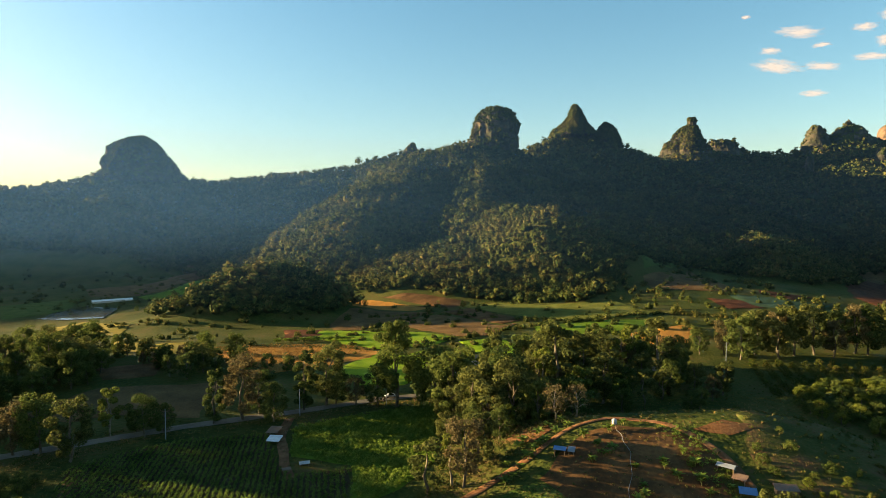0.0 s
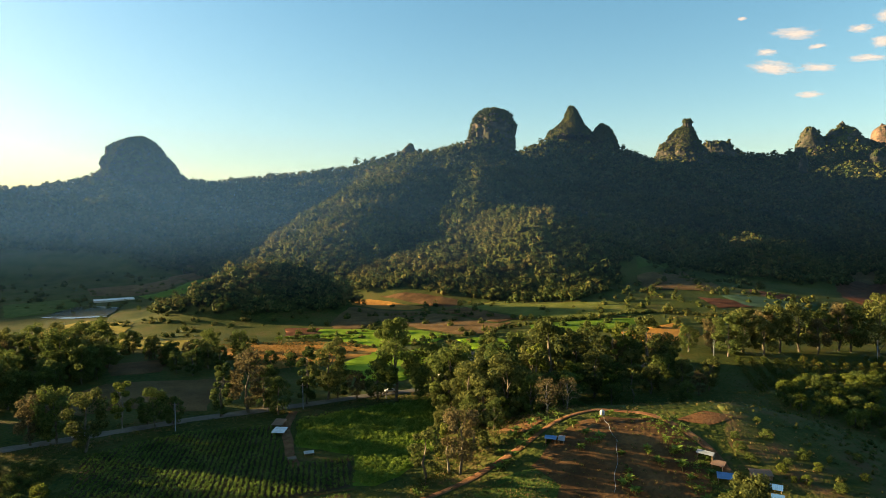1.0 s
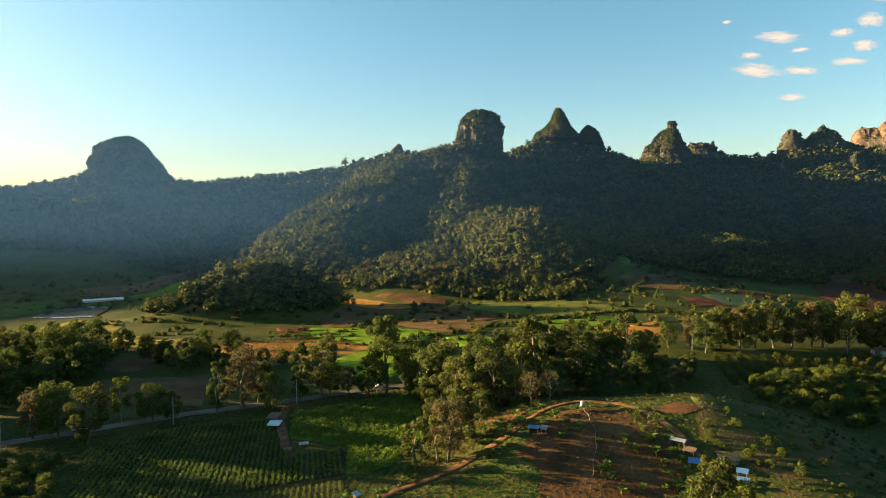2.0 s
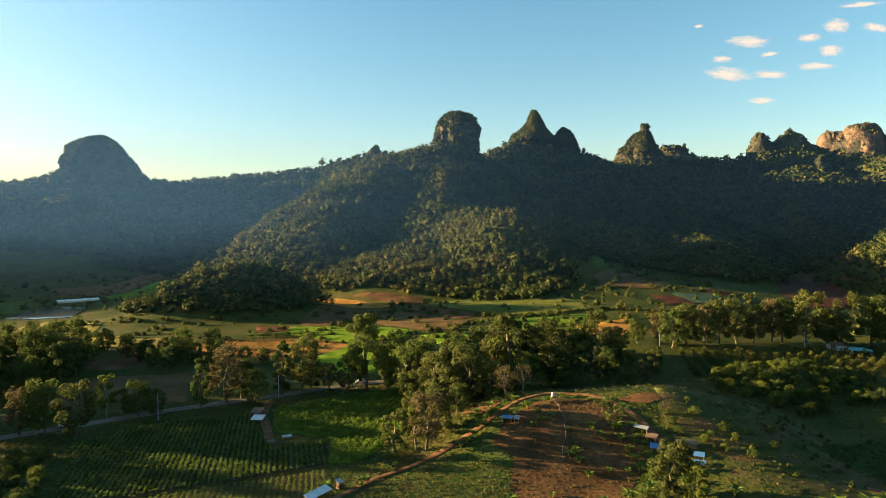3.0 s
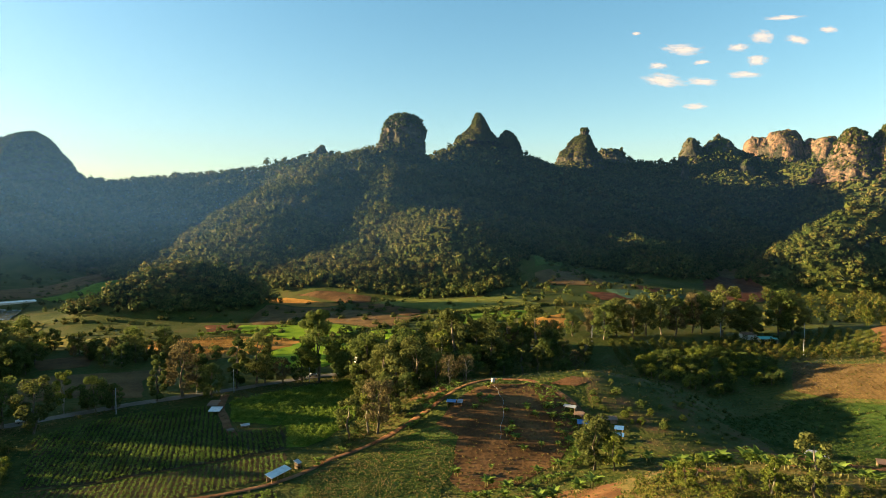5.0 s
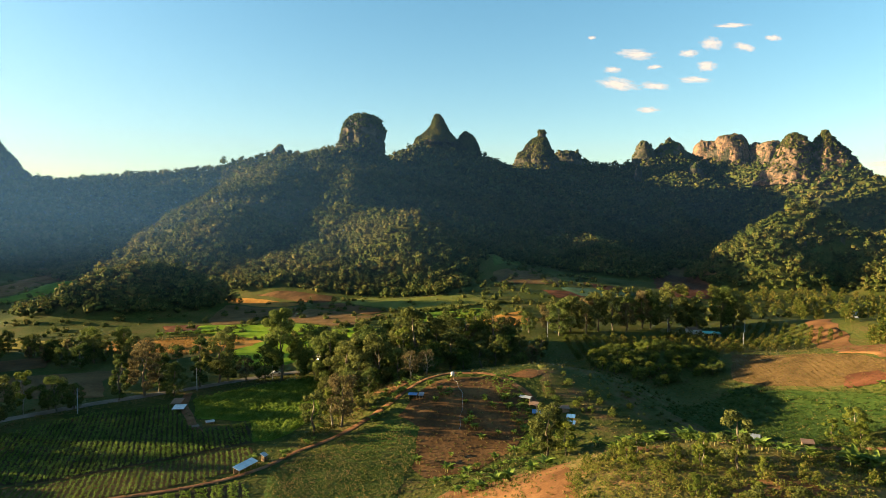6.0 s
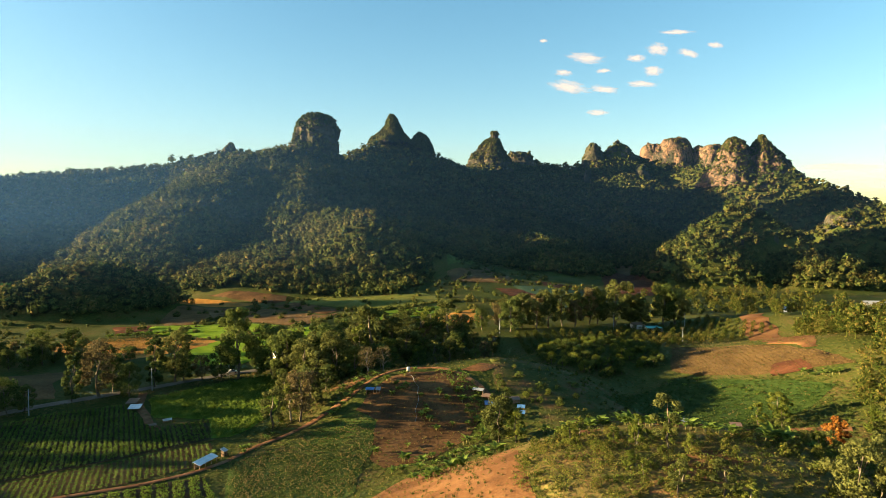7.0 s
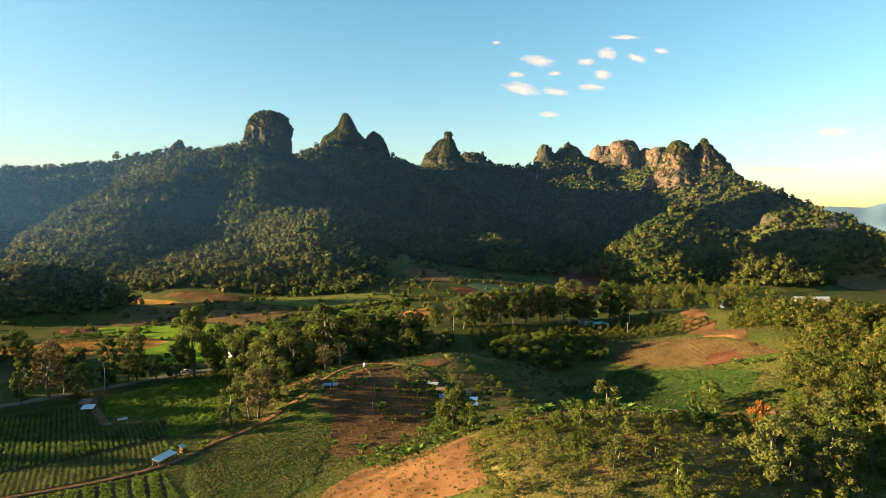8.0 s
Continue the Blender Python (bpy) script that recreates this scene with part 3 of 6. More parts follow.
drape("turned_field", [(331.7, 505.1), (415.7, 614.1), (380.7, 496.2), (365.8, 437.1), (302.1, 376.9), (278.5, 377.9), (295.2, 439.1)], DARKRED, 0.8, 7, "large dark red turned field", "field", 1.5)
drape("fallow_field", [(423.8, 631.9), (449.6, 608.3), (385.5, 482.0), (382.1, 498.1), (419.4, 618.0)], FALLOW, 0.9, 7, "tan strip above the dark red field", "field", 1.5)
drape("corn_field", [(157.4, 160.6), (188.9, 200.5), (193.5, 158.8), (188.0, 113.5), (183.9, 98.4), (165.1, 129.2), (158.3, 146.4)], STUBBLE, 0.25, 4, "dry tan corn stubble field in a hollow", "field", 1.0)
drape("clay_slope", [(191, 122), (192, 146), (222, 182), (250, 222), (264, 238), (270, 230), (254, 204), (230, 168), (206, 134)], CLAY, 0.3, 3, "orange clay bank cut into the hillside", "soil", 2.5)
drape("meadow", [(104.3, 127.2), (151.9, 150.9), (166.4, 118.4), (170.5, 95.2), (149.8, 90.1), (131.2, 95.1), (118.9, 104.5)], SHADEGRASS, 0.2, 4, "green hollow with rough grass, shade darkened into its colour", "grass", 1.0)
drape("corn_field", [(-78.8, 503.9), (-51.4, 488.0), (-6.4, 450.9), (-20.3, 438.4), (-54.8, 450.9), (-65.1, 439.0)], CORN, 0.55, 6, "tan corn field below the hill", "field", 1.2)
drape("fallow_field", [(-72.7, 390.8), (-66.2, 430.5), (-54.0, 444.4), (-20.0, 431.4), (-4.6, 422.4), (-34.9, 389.8), (-49.8, 361.3), (-66.1, 365.8)], FALLOW, 0.55, 6, "brown stubble field", "field", 1.2)
drape("turned_field", [(-49.3, 492.6), (-22.6, 488.2), (18.2, 461.5), (6.8, 444.9), (-4.0, 453.4), (-29.7, 476.0)], SOIL, 0.55, 6, "reddish turned field at the foot of the forest", "field", 1.2)
drape("turned_field", [(-2.8, 424.9), (19.5, 435.5), (48.4, 370.5), (33.5, 359.4), (9.4, 404.4)], SOIL, 0.55, 6, "red-brown strip between the fields", "field", 1.2)
drape("fallow_field", [(-34.1, 381.3), (-4.6, 414.4), (13.3, 389.9), (31.1, 354.4), (43.2, 360.0), (27.0, 326.9), (11.1, 325.4), (-12.6, 351.3)], FALLOW, 0.55, 6, "brown fallow field", "field", 1.2)
drape("meadow", [(11.6, 435.5), (39.8, 454.0), (69.1, 424.1), (117.0, 416.7), (127.8, 370.1), (111.6, 356.1), (74.6, 362.0), (51.7, 380.0), (23.7, 426.5)], PALE, 0.55, 6, "pale green vegetable field", "field", 1.2)
drape("meadow", [(-75.4, 345.3), (-74.1, 366.3), (-31.7, 354.8), (-12.3, 344.8), (7.6, 324.9), (-2.7, 309.3), (-19.1, 305.3), (-33.9, 305.3), (-54.6, 320.8)], BRIGHT, 0.55, 6, "bright green sunlit crop strip", "field", 1.2)
drape("meadow", [(-46.5, 264.2), (-32.9, 296.3), (-16.8, 292.8), (-2.7, 302.3), (1.9, 261.2), (-14.9, 237.2), (-32.9, 237.7)], BRIGHT, 0.4, 5, "bright green crop behind the roadside trees", "field", 1.2)
drape("meadow", [(7.4, 315.3), (28.0, 318.9), (39.0, 297.9), (30.7, 280.3), (16.1, 288.8)], BRIGHT, 0.4, 5, "small bright green plot behind the grove", "field", 1.2)
drape("meadow", [(50.7, 345.0), (72.5, 352.0), (97.1, 352.1), (120.3, 348.1), (102.1, 325.5), (75.9, 318.5), (51.9, 318.4)], GRASS, 0.55, 6, "green pasture before the hill", "field", 1.2)
drape("fallow_field", [(95.2, 314.5), (133.8, 335.1), (130.7, 314.5), (119.5, 290.9), (100.5, 290.4), (94.7, 302.0)], CORN, 0.4, 5, "tan and reddish dry field behind the trees", "field", 1.2)
drape("corn_field", [(-111.0, 297.7), (-100.1, 313.7), (-68.2, 313.2), (-40.7, 306.3), (-32.2, 299.3), (-27.1, 289.7), (-37.5, 281.7), (-58.3, 267.7), (-70.9, 258.2), (-83.5, 270.7), (-105.6, 289.7)], CORN, 0.4, 5, "ripe tan corn field", "field", 1.2)
drape("turned_field", [(-96.0, 369.8), (-71.7, 367.8), (-66.7, 340.3), (-88.1, 336.7)], DARKRED, 0.55, 6, "small dark red turned field", "field", 1.2)
drape("rice_field", [(-257.1, 349.0), (-273.9, 417.0), (-264.3, 453.0), (-207.8, 407.2), (-197.1, 371.6), (-225.9, 369.0), (-223.3, 339.5)], YELLOW, 0.55, 6, "yellow-green sunlit field", "field", 1.2)
drape("rice_field", [(-189.3, 347.6), (-164.6, 345.2), (-142.1, 297.8), (-164.6, 305.2)], YELLOW, 0.4, 5, "yellow-green field behind the trees", "field", 1.2)
drape("rice_field", [(-153.9, 325.7), (-136.6, 329.3), (-122.2, 299.3), (-136.5, 288.8)], YELLOW, 0.4, 5, "small ripe yellow plot behind the trees", "field", 1.2)
drape("corn_field", [(-138.7, 199.7), (-131.3, 230.7), (-96.1, 240.7), (-84.7, 243.2), (-88.1, 223.7), (-80.2, 200.6), (-96.3, 198.6), (-109.5, 202.1), (-119.2, 193.6)], FALLOW, 0.4, 5, "dull brown harvested field beside the road", "field", 1.2)
drape("turned_field", [(-149.1, 259.8), (-122.8, 276.8), (-119.4, 249.7), (-134.4, 241.2)], SOIL, 0.4, 5, "reddish lane field behind the hedge", "field", 1.2)
drape("pond", [(-316.8, 478.5), (-327.5, 521.5), (-318.3, 551.5), (-281.4, 531.5), (-260.1, 468.5), (-287.5, 466.0)], WATER, 0.9, 9, "grey fish pond divided by banks", "pond", 1.2)
drape("fallow_field", [(-399.0, 551.5), (-352.6, 599.6), (-319.1, 517.5), (-343.2, 474.0)], MEADOW, 0.9, 9, "dull olive field in the western valley", "field", 1.2)
drape("fallow_field", [(-381.7, 655.8), (-319.5, 706.0), (-277.2, 680.0), (-303.6, 609.7), (-350.5, 607.7)], FALLOW, 0.9, 9, "brown strip field in the western valley", "field", 1.2)
drape("fallow_field", [(-341.7, 816.5), (-299.1, 838.7), (-272.7, 752.3), (-334.4, 804.2)], FALLOW, 0.9, 9, "tan clearing at the foot of the ridge", "field", 1.2)
drape("fallow_field", [(-300.7, 603.6), (-268.3, 658.0), (-257.5, 710.1), (-240.0, 631.9), (-278.0, 577.6)], GRASS, 0.9, 9, "green strip field in the western valley", "field", 1.2)
drape("fallow_field", [(-319.5, 706.0), (-335.0, 800.1), (-269.1, 742.3), (-260.4, 718.2), (-279.7, 686.0)], FALLOW, 0.9, 9, "brown field behind the copse", "field", 1.2)
drape("meadow", [(170.9, 529.3), (225.2, 651.4), (267.4, 659.4), (245.8, 598.9), (210.9, 550.7), (164.2, 500.9)], MEADOW, 0.9, 9, "green clearing on the lower hillside", "field", 1.2)
drape("fallow_field", [(160.1, 491.2), (212.3, 528.7), (215.3, 460.0), (201.3, 435.9), (155.8, 449.4), (155.3, 473.5)], FALLOW, 0.9, 9, "brown terraced field in the hill's shade", "field", 1.2)
drape("turned_field", [(198.5, 425.4), (231.0, 420.3), (250.8, 396.2), (225.7, 372.6), (194.8, 386.7)], TEAL, 0.55, 6, "bluish green crop field in shade", "field", 1.2)
drape("turned_field", [(231.4, 451.4), (258.8, 427.8), (233.7, 411.3), (224.9, 434.9)], DARKRED, 0.55, 6, "narrow dark red turned strip", "field", 1.2)
drape("turned_field", [(178.3, 414.8), (200.6, 405.8), (199.4, 381.7), (175.9, 376.7)], DARKRED, 0.55, 6, "dark red plot beside the clearing", "field", 1.2)
drape("fallow_field", [(560, 400), (640, 430), (760, 425), (700, 350), (600, 330)], FALLOW, 0.8, 12, "brown harvested field behind the village", "field", 2)
drape("turned_field", [(555, 398), (600, 412), (650, 402), (590, 368)], DARKRED, 1.0, 12, "dark red turned strip behind the village", "field", 2)
ROAD = [(-190, 118), (-128.2, 161.9), (-110.1, 173.2), (-82.6, 191.6), (-55.8, 204.3), (-23.2, 219.6), (24.2, 234.4), (60, 243), (100, 256)]
ribbon("road", ROAD, 4.8, TARMAC, 0.3, "pale worn country road through the valley", "road")
PATH = [(-90, 101), (-52.9, 107.4), (-36.1, 109.6), (-24.1, 114.5), (-16.7, 120.3), (-8.5, 130), (10.4, 139.9), (20.8, 145.0), (33.3, 154.5), (43.2, 158.5), (54.0, 151), (59.5, 142.1), (63.5, 134.9), (65, 127)]
ribbon("dirt_path", PATH, 1.9, DIRT, 0.3, "reddish dirt track between the fields and over the mound", "path")
ribbon("dirt_path", [(-50.5, 200), (-49.5, 184), (-44.8, 170), (-42.3, 160.7), (-38.4, 152.1)], 3.0, DIRT, 0.28, "short red dirt path from the road to the shed", "path")
ribbon("dirt_path", [(-84, 118.6), (-66.2, 123), (-45.7, 130.2), (-34.8, 134.1), (-21.2, 138.6)], 0.5, STUBBLE, 0.25, "narrow earthen water channel between fields", "channel")
drape("meadow", [(68, 118), (69, 136), (72, 152), (82, 172), (100, 172), (110, 150), (114, 120), (108, 98), (92, 100), (78, 106)], SLOPE, 0.15, 3, "dry grassy flank of the hillock", "grass", 1.5)
drape("clay_patch", [(60, 146), (67, 148), (72, 146), (72, 143.5), (66, 142.5)], CLAY, 0.3, 2, "orange worn soil on the saddle above the huts", "soil", 1.4)
drape("clay_patch", [(15, 156), (19, 165), (26, 164), (28, 156), (23, 150)], CLAY, 0.3, 2, "bare orange soil beside the grove", "soil", 1.4)
ribbon("dirt_path", [(104.2, 106.2), (115.5, 100.4), (125.5, 89.7), (140.7, 80.5), (150.1, 72)], 3.0, DIRT, 0.3, "tan dirt track in the hollow", "path")
DRYGRASS = material("dry_spur_grass", [(0.05, 0.06, 0.016), (0.09, 0.085, 0.026), (0.14, 0.105, 0.04), (0.18, 0.095, 0.046)], 6, 0.6, bump=1.0, bump_size=0.25, fine_mix=0.5)
drape("spur_grass", [(38, 30), (42, 58), (46, 76), (60, 70), (74, 62), (86, 42), (104, 44), (126, 50), (132, 20), (92, -10), (52, -6)], DRYGRASS, 0.12, 3, "sunlit dry grass and reddish soil on the near spur", "grass", 1.5)
for patch in ([(52, 62), (60, 66), (64, 60), (56, 55)], [(74, 58), (84, 58), (86, 52), (76, 51)], [(60, 34), (72, 38), (76, 30), (64, 25)], [(92, 52), (102, 54), (104, 47), (95, 45)], [(84, 20), (94, 24), (98, 15), (88, 11)]):
    drape("clay_patch", patch, CLAY, 0.22, 2, "bare reddish soil between the shrubs on the spur", "soil", 1.2)

# ---- plants ----
def leaf_cloud(centres, radii, count, size, rng, squash=0.8):
    """Many small leaf sprays scattered over clumps: corners and triangles."""
    k = rng.integers(0, len(centres), count)
    d = rng.normal(size=(count, 3))
    d /= np.linalg.norm(d, axis=1, keepdims=True)
    r = (0.45 + 0.55 * rng.random((count, 1)) ** 0.5)
    c = centres[k] + d * r * radii[k][:, None] * np.array([1, 1, squash])
    a = rng.normal(size=(count, 3))
    a -= d * (a * d).sum(1, keepdims=True) * 0.6
    a /= np.linalg.norm(a, axis=1, keepdims=True)
    b = np.cross(a, d + 0.4 * rng.normal(size=(count, 3)))
    b /= np.linalg.norm(b, axis=1, keepdims=True) + 1e-6
    s = size * (0.6 + 0.8 * rng.random((count, 1)))
    tri = np.stack([c + a * s, c - 0.7 * a * s + 0.75 * b * s, c - 0.5 * a * s - 0.8 * b * s], 1)
    return tri.reshape(-1, 3), np.arange(count * 3).reshape(-1, 3)


def tube(bm, points, radii, sides=6):
    """A tapered limb through the points."""
    rings = []
    for n, (p, r) in enumerate(zip(points, radii)):
        q = Vector(points[min(n + 1, len(points) - 1)]) - Vector(points[max(n - 1, 0)])
        turn = q.to_track_quat("Z", "Y")
        rings.append([bm.verts.new(Vector(p) + turn @ Vector((r * math.cos(6.2832 * k / sides), r * math.sin(6.2832 * k / sides), 0))) for k in range(sides)])
    for lo, hi in zip(rings, rings[1:]):
        for k in range(sides):
            bm.faces.new((lo[k], lo[(k + 1) % sides], hi[(k + 1) % sides], hi[k]))
    bm.faces.new(rings[-1])


def tree(label, seed, tall, crown, start, clumps, leaves, size, mat, group, bark=None, lean=0.04, category="tree", name="tree"):
    """A tree of that height: tapered trunk with limbs, and a crown of many sprays with gaps. crown: half width; start: where the crown begins."""
    rng = np.random.default_rng(seed)
    thing = tagged(new(name), label, category, group)
    bm = bmesh.new()
    top = np.array([lean * tall * rng.normal(), lean * tall * rng.normal(), tall * 0.86])
    trunk = [np.array([0, 0, -0.6])] + [top * s + np.array([0.02 * tall * rng.normal(), 0.02 * tall * rng.normal(), 0]) * (s < 1) for s in (0.25, 0.5, 0.75, 1.0)]
    wide = 0.016 * tall + 0.06
    tube(bm, trunk, [wide * 1.25, wide, wide * 0.8, wide * 0.55, wide * 0.2])
    centres, radii = [], []
    for k in range(clumps):
        s = start + (1.0 - start) * (k + 0.5) / clumps
        ang = 2.4 * k + rng.normal() * 0.5
        env = crown * (0.35 + 0.65 * math.sin(math.pi * min(1, max(0.08, (s - start) / (1 - start) * 0.82 + 0.14)))) * (0.65 + 0.5 * rng.random())
        base = top * min(1, s * 0.9)
        tip = np.array([base[0] + env * math.cos(ang), base[1] + env * math.sin(ang), tall * s * (0.94 + 0.08 * rng.random())])
        if tall > 9.1 and k % (4 if leaves else 1) == 0:
            mid = base * 0.45 + tip * 0.55 + np.array([0, 0, 0.04 * tall])
            limb = bmesh.new()
            tube(limb, [base - np.array([0, 0, 0.08 * tall]), mid, tip], [wide * 0.42, wide * 0.28, wide * 0.1], 5)
            part("limb", limb, bark or BARK, thing, flat=False)
        centres.append(tip)
        radii.append(crown * (0.30 + 0.22 * rng.random()))
    centres.append(np.array([top[0], top[1], tall * 0.9]))
    radii.append(crown * 0.42)
    part("trunk", bm, bark or BARK, thing, flat=False)
    if leaves:
        v, f = leaf_cloud(np.array(centres), np.array(radii), int(leaves * 2.2), size * 0.64, rng)
        mesh_object("crown", v, f, [mat], thing, shade=False)
    return thing


def place(x, y, size=1.0, turn=0.0, sink=0.0, tall=1.0):
    return Matrix.Translation((x, y, float(height(x, y)) - sink)) @ Matrix.Rotation(radians(turn), 4, "Z") @ Matrix.Diagonal((size, size, size * tall, 1))


def leaf_mat(name, dark, mid, pale):
    return material(name, [dark, mid, pale], 4, 0.8, island=0.35, spread=0.22, through=0.4, bump=0)


GREEN = leaf_mat("green_leaves", (0.038, 0.062, 0.017), (0.073, 0.105, 0.027), (0.118, 0.148, 0.04))
OLIVE = leaf_mat("olive_leaves", (0.048, 0.062, 0.02), (0.088, 0.106, 0.032), (0.14, 0.15, 0.048))
LIME = leaf_mat("fresh_leaves", (0.062, 0.09, 0.017), (0.11, 0.142, 0.027), (0.165, 0.185, 0.042))
DEEP = leaf_mat("deep_leaves", (0.0324, 0.0567, 0.0181), (0.0621, 0.0918, 0.0263), (0.108, 0.135, 0.0405))
TAWNY = leaf_mat("dry_leaves", (0.07, 0.06, 0.03), (0.12, 0.10, 0.048), (0.17, 0.135, 0.0675))
RUST = leaf_mat("rust_leaves", (0.13, 0.045, 0.012), (0.22, 0.085, 0.02), (0.30, 0.14, 0.035))
PALEBARK = material("pale_bark", [(0.13, 0.115, 0.09), (0.2, 0.18, 0.145), (0.28, 0.255, 0.21)], 1.0, 0.2, bump=0.5, bump_size=0.04)

KINDS = {
    "broad": [tree("dark green broadleaf tree with a rounded open crown", 11, 15, 4.8, 0.20, 22, 2400, 0.45, GREEN, "valley trees"),
              tree("dark green broadleaf tree with a rounded open crown", 12, 15, 4.2, 0.16, 20, 2240, 0.43, DEEP, "valley trees"),
              tree("green broadleaf tree with uneven spreading limbs", 13, 15, 5.2, 0.28, 20, 2400, 0.45, GREEN, "valley trees")],
    "olive": [tree("olive-brown tree with a thin evening-lit crown", 21, 15, 4.4, 0.22, 20, 1920, 0.43, OLIVE, "valley trees"),
              tree("olive-green teak with large dull leaves", 22, 15, 3.8, 0.16, 20, 1920, 0.48, OLIVE, "valley trees"),
              tree("tawny half-dry tree with a sparse crown", 23, 15, 4.0, 0.24, 18, 1440, 0.43, TAWNY, "valley trees")],
    "tall": [tree("tall green tree with a narrow layered crown", 31, 25, 5.4, 0.26, 26, 3680, 0.52, GREEN, "valley trees"),
             tree("tall slim column-shaped dark green tree", 32, 18, 2.6, 0.12, 22, 2400, 0.43, DEEP, "valley trees"),
             tree("tall pale green tree with a thin airy crown", 33, 18, 3.4, 0.30, 16, 1520, 0.45, LIME, "valley trees", PALEBARK)],
    "slim": [tree("slim sapling with thin yellow-green foliage", 41, 9, 1.7, 0.28, 12, 672, 0.30, LIME, "saplings on the slope", PALEBARK, name="sapling", category="sapling"),
             tree("slim olive sapling with sparse foliage", 42, 9, 1.9, 0.3, 12, 672, 0.30, OLIVE, "saplings on the slope", name="sapling", category="sapling"),
             tree("young tree with a bushy light green crown", 43, 8, 2.4, 0.2, 14, 992, 0.32, LIME, "saplings on the slope", name="sapling", category="sapling")],
    "fruit": [tree("round dense lychee tree with glossy dark leaves", 51, 4.6, 2.2, 0.22, 16, 800, 0.27, DEEP, "orchard trees", lean=0.02, name="fruit_tree", category="fruit tree"),
              tree("round lychee tree with bright yellow-green new leaves", 52, 4.6, 2.1, 0.22, 16, 800, 0.27, LIME, "orchard trees", lean=0.02, name="fruit_tree", category="fruit tree"),
              tree("round bushy fruit tree with mid-green leaves", 53, 4.6, 2.3, 0.2, 16, 800, 0.27, GREEN, "orchard trees", lean=0.02, name="fruit_tree", category="fruit tree")],
    "shrub": [tree("low leafy green shrub on the slope", 61, 2.6, 1.5, 0.10, 10, 520, 0.19, GREEN, "shrubs", name="shrub", category="shrub"),
              tree("low yellow-green shrub on the slope", 62, 2.6, 1.6, 0.08, 10, 520, 0.19, LIME, "shrubs", name="shrub", category="shrub"),
              tree("low tawny dry shrub on the slope", 63, 2.4, 1.4, 0.10, 10, 460, 0.19, OLIVE, "shrubs", name="shrub", category="shrub")],
}
NATIVE = {m: t for kind, ts in (("broad", (15, 15, 15)), ("olive", (15, 15, 15)), ("tall", (25, 18, 18)), ("slim", (9, 9, 8)), ("fruit", (4.6, 4.6, 4.6)), ("shrub", (2.6, 2.6, 2.4))) for m, t in zip(KINDS[kind], ts)}
tree_rng = random.Random(4)
USED = set()


def plant(kind, x, y, tall, which=None):
    """Set a tree of a kind at a place with that height; the model itself is the first of its kind to be set."""
    models = KINDS[kind]
    model = models[which if which is not None else tree_rng.randrange(len(models))]
    size = tall / NATIVE[model]
    m = place(x, y, size * tree_rng.uniform(0.95, 1.12), tree_rng.uniform(0, 360), 0.1, tree_rng.uniform(0.9, 1.05))
    if model not in USED:
        USED.add(model)
        model.matrix_basis = m
        return model
    return copy_thing(model, m)


def inside(poly, x, y):
    hit = False
    for (ax, ay), (bx, by) in zip(poly, poly[1:] + poly[:1]):
        if (ay > y) != (by > y) and x < (bx - ax) * (y - ay) / (by - ay) + ax:
            hit = not hit
    return hit


def scatter(poly, gap, seed, jitter=0.45):
    """Uneven places inside an outline, about that far apart."""
    rng = random.Random(seed)
    xs, ys = [p[0] for p in poly], [p[1] for p in poly]
    out, row, y = [], 0, min(ys)
    while y < max(ys):
        x = min(xs) + (gap / 2 if row % 2 else 0)
        while x < max(xs):
            px, py = x + rng.uniform(-jitter, jitter) * gap, y + rng.uniform(-jitter, jitter) * gap
            if inside(poly, px, py):
                out.append((px, py))
            x += gap
        y += gap * 0.87
        row += 1
    return out


# Trees along the road, then the grove behind the mound, the far line and the western copse.
for x, y, t, kind in [(-100.9, 163.4, 18, "olive"), (-112.4, 169.3, 16, "broad"), (-100, 182.3, 15, "tall"), (-118.5, 167.1, 14, "olive"), (-73.7, 194.6, 20, "tall"), (-65.4, 198.6, 22, "olive"),
                      (-62.1, 203.9, 14, "broad"), (-55, 197, 14, "broad"), (-47.7, 208, 20, "tall"), (-41.3, 212.7, 16, "olive"), (-7.8, 222.2, 12, "broad"), (-22.8, 212.7, 14, "broad"),
                      (-30.6, 212.3, 12, "olive"), (-37.9, 214.2, 14, "broad"), (-90, 183, 11, "broad"), (-94, 186, 9, "broad"), (-86, 187, 9, "broad"), (-132, 150, 14, "broad"), (-122, 152, 12, "olive")]:
    plant(kind, x, y, t, {20: 1, 15: 2}.get(t) if kind == "tall" else None)
plant("tall", -16.3, 211.5, 28, 0)
for x, y, t, kind in [(2.6, 194.8, 23, "broad"), (7.9, 180.2, 18, "olive"), (12.8, 170.8, 16, "olive"), (19.3, 181.5, 24, "broad"), (4.6, 141.6, 16, "olive"), (8, 150, 13, "olive"), (28.3, 203.9, 12, "broad"), (40.1, 239.3, 18, "olive"),
                      (49.5, 243.1, 14, "broad"), (64.2, 246.2, 17, "olive"), (45.4, 203.2, 14, "tall"), (20.5, 250, 16, "broad"), (72.6, 242, 13, "olive"), (-2.6, 207.9, 20, "broad")]:
    plant(kind, x, y, t)
GROVE = [(-3, 165), (0, 215), (18, 258), (60, 262), (94, 262), (90, 234), (74, 205), (45, 186), (26, 166), (12, 152)]
for x, y in scatter(GROVE, 10.2, 3):
    plant(tree_rng.choice(["broad", "broad", "olive", "olive", "slim"]), x, y, tree_rng.uniform(7, 16))
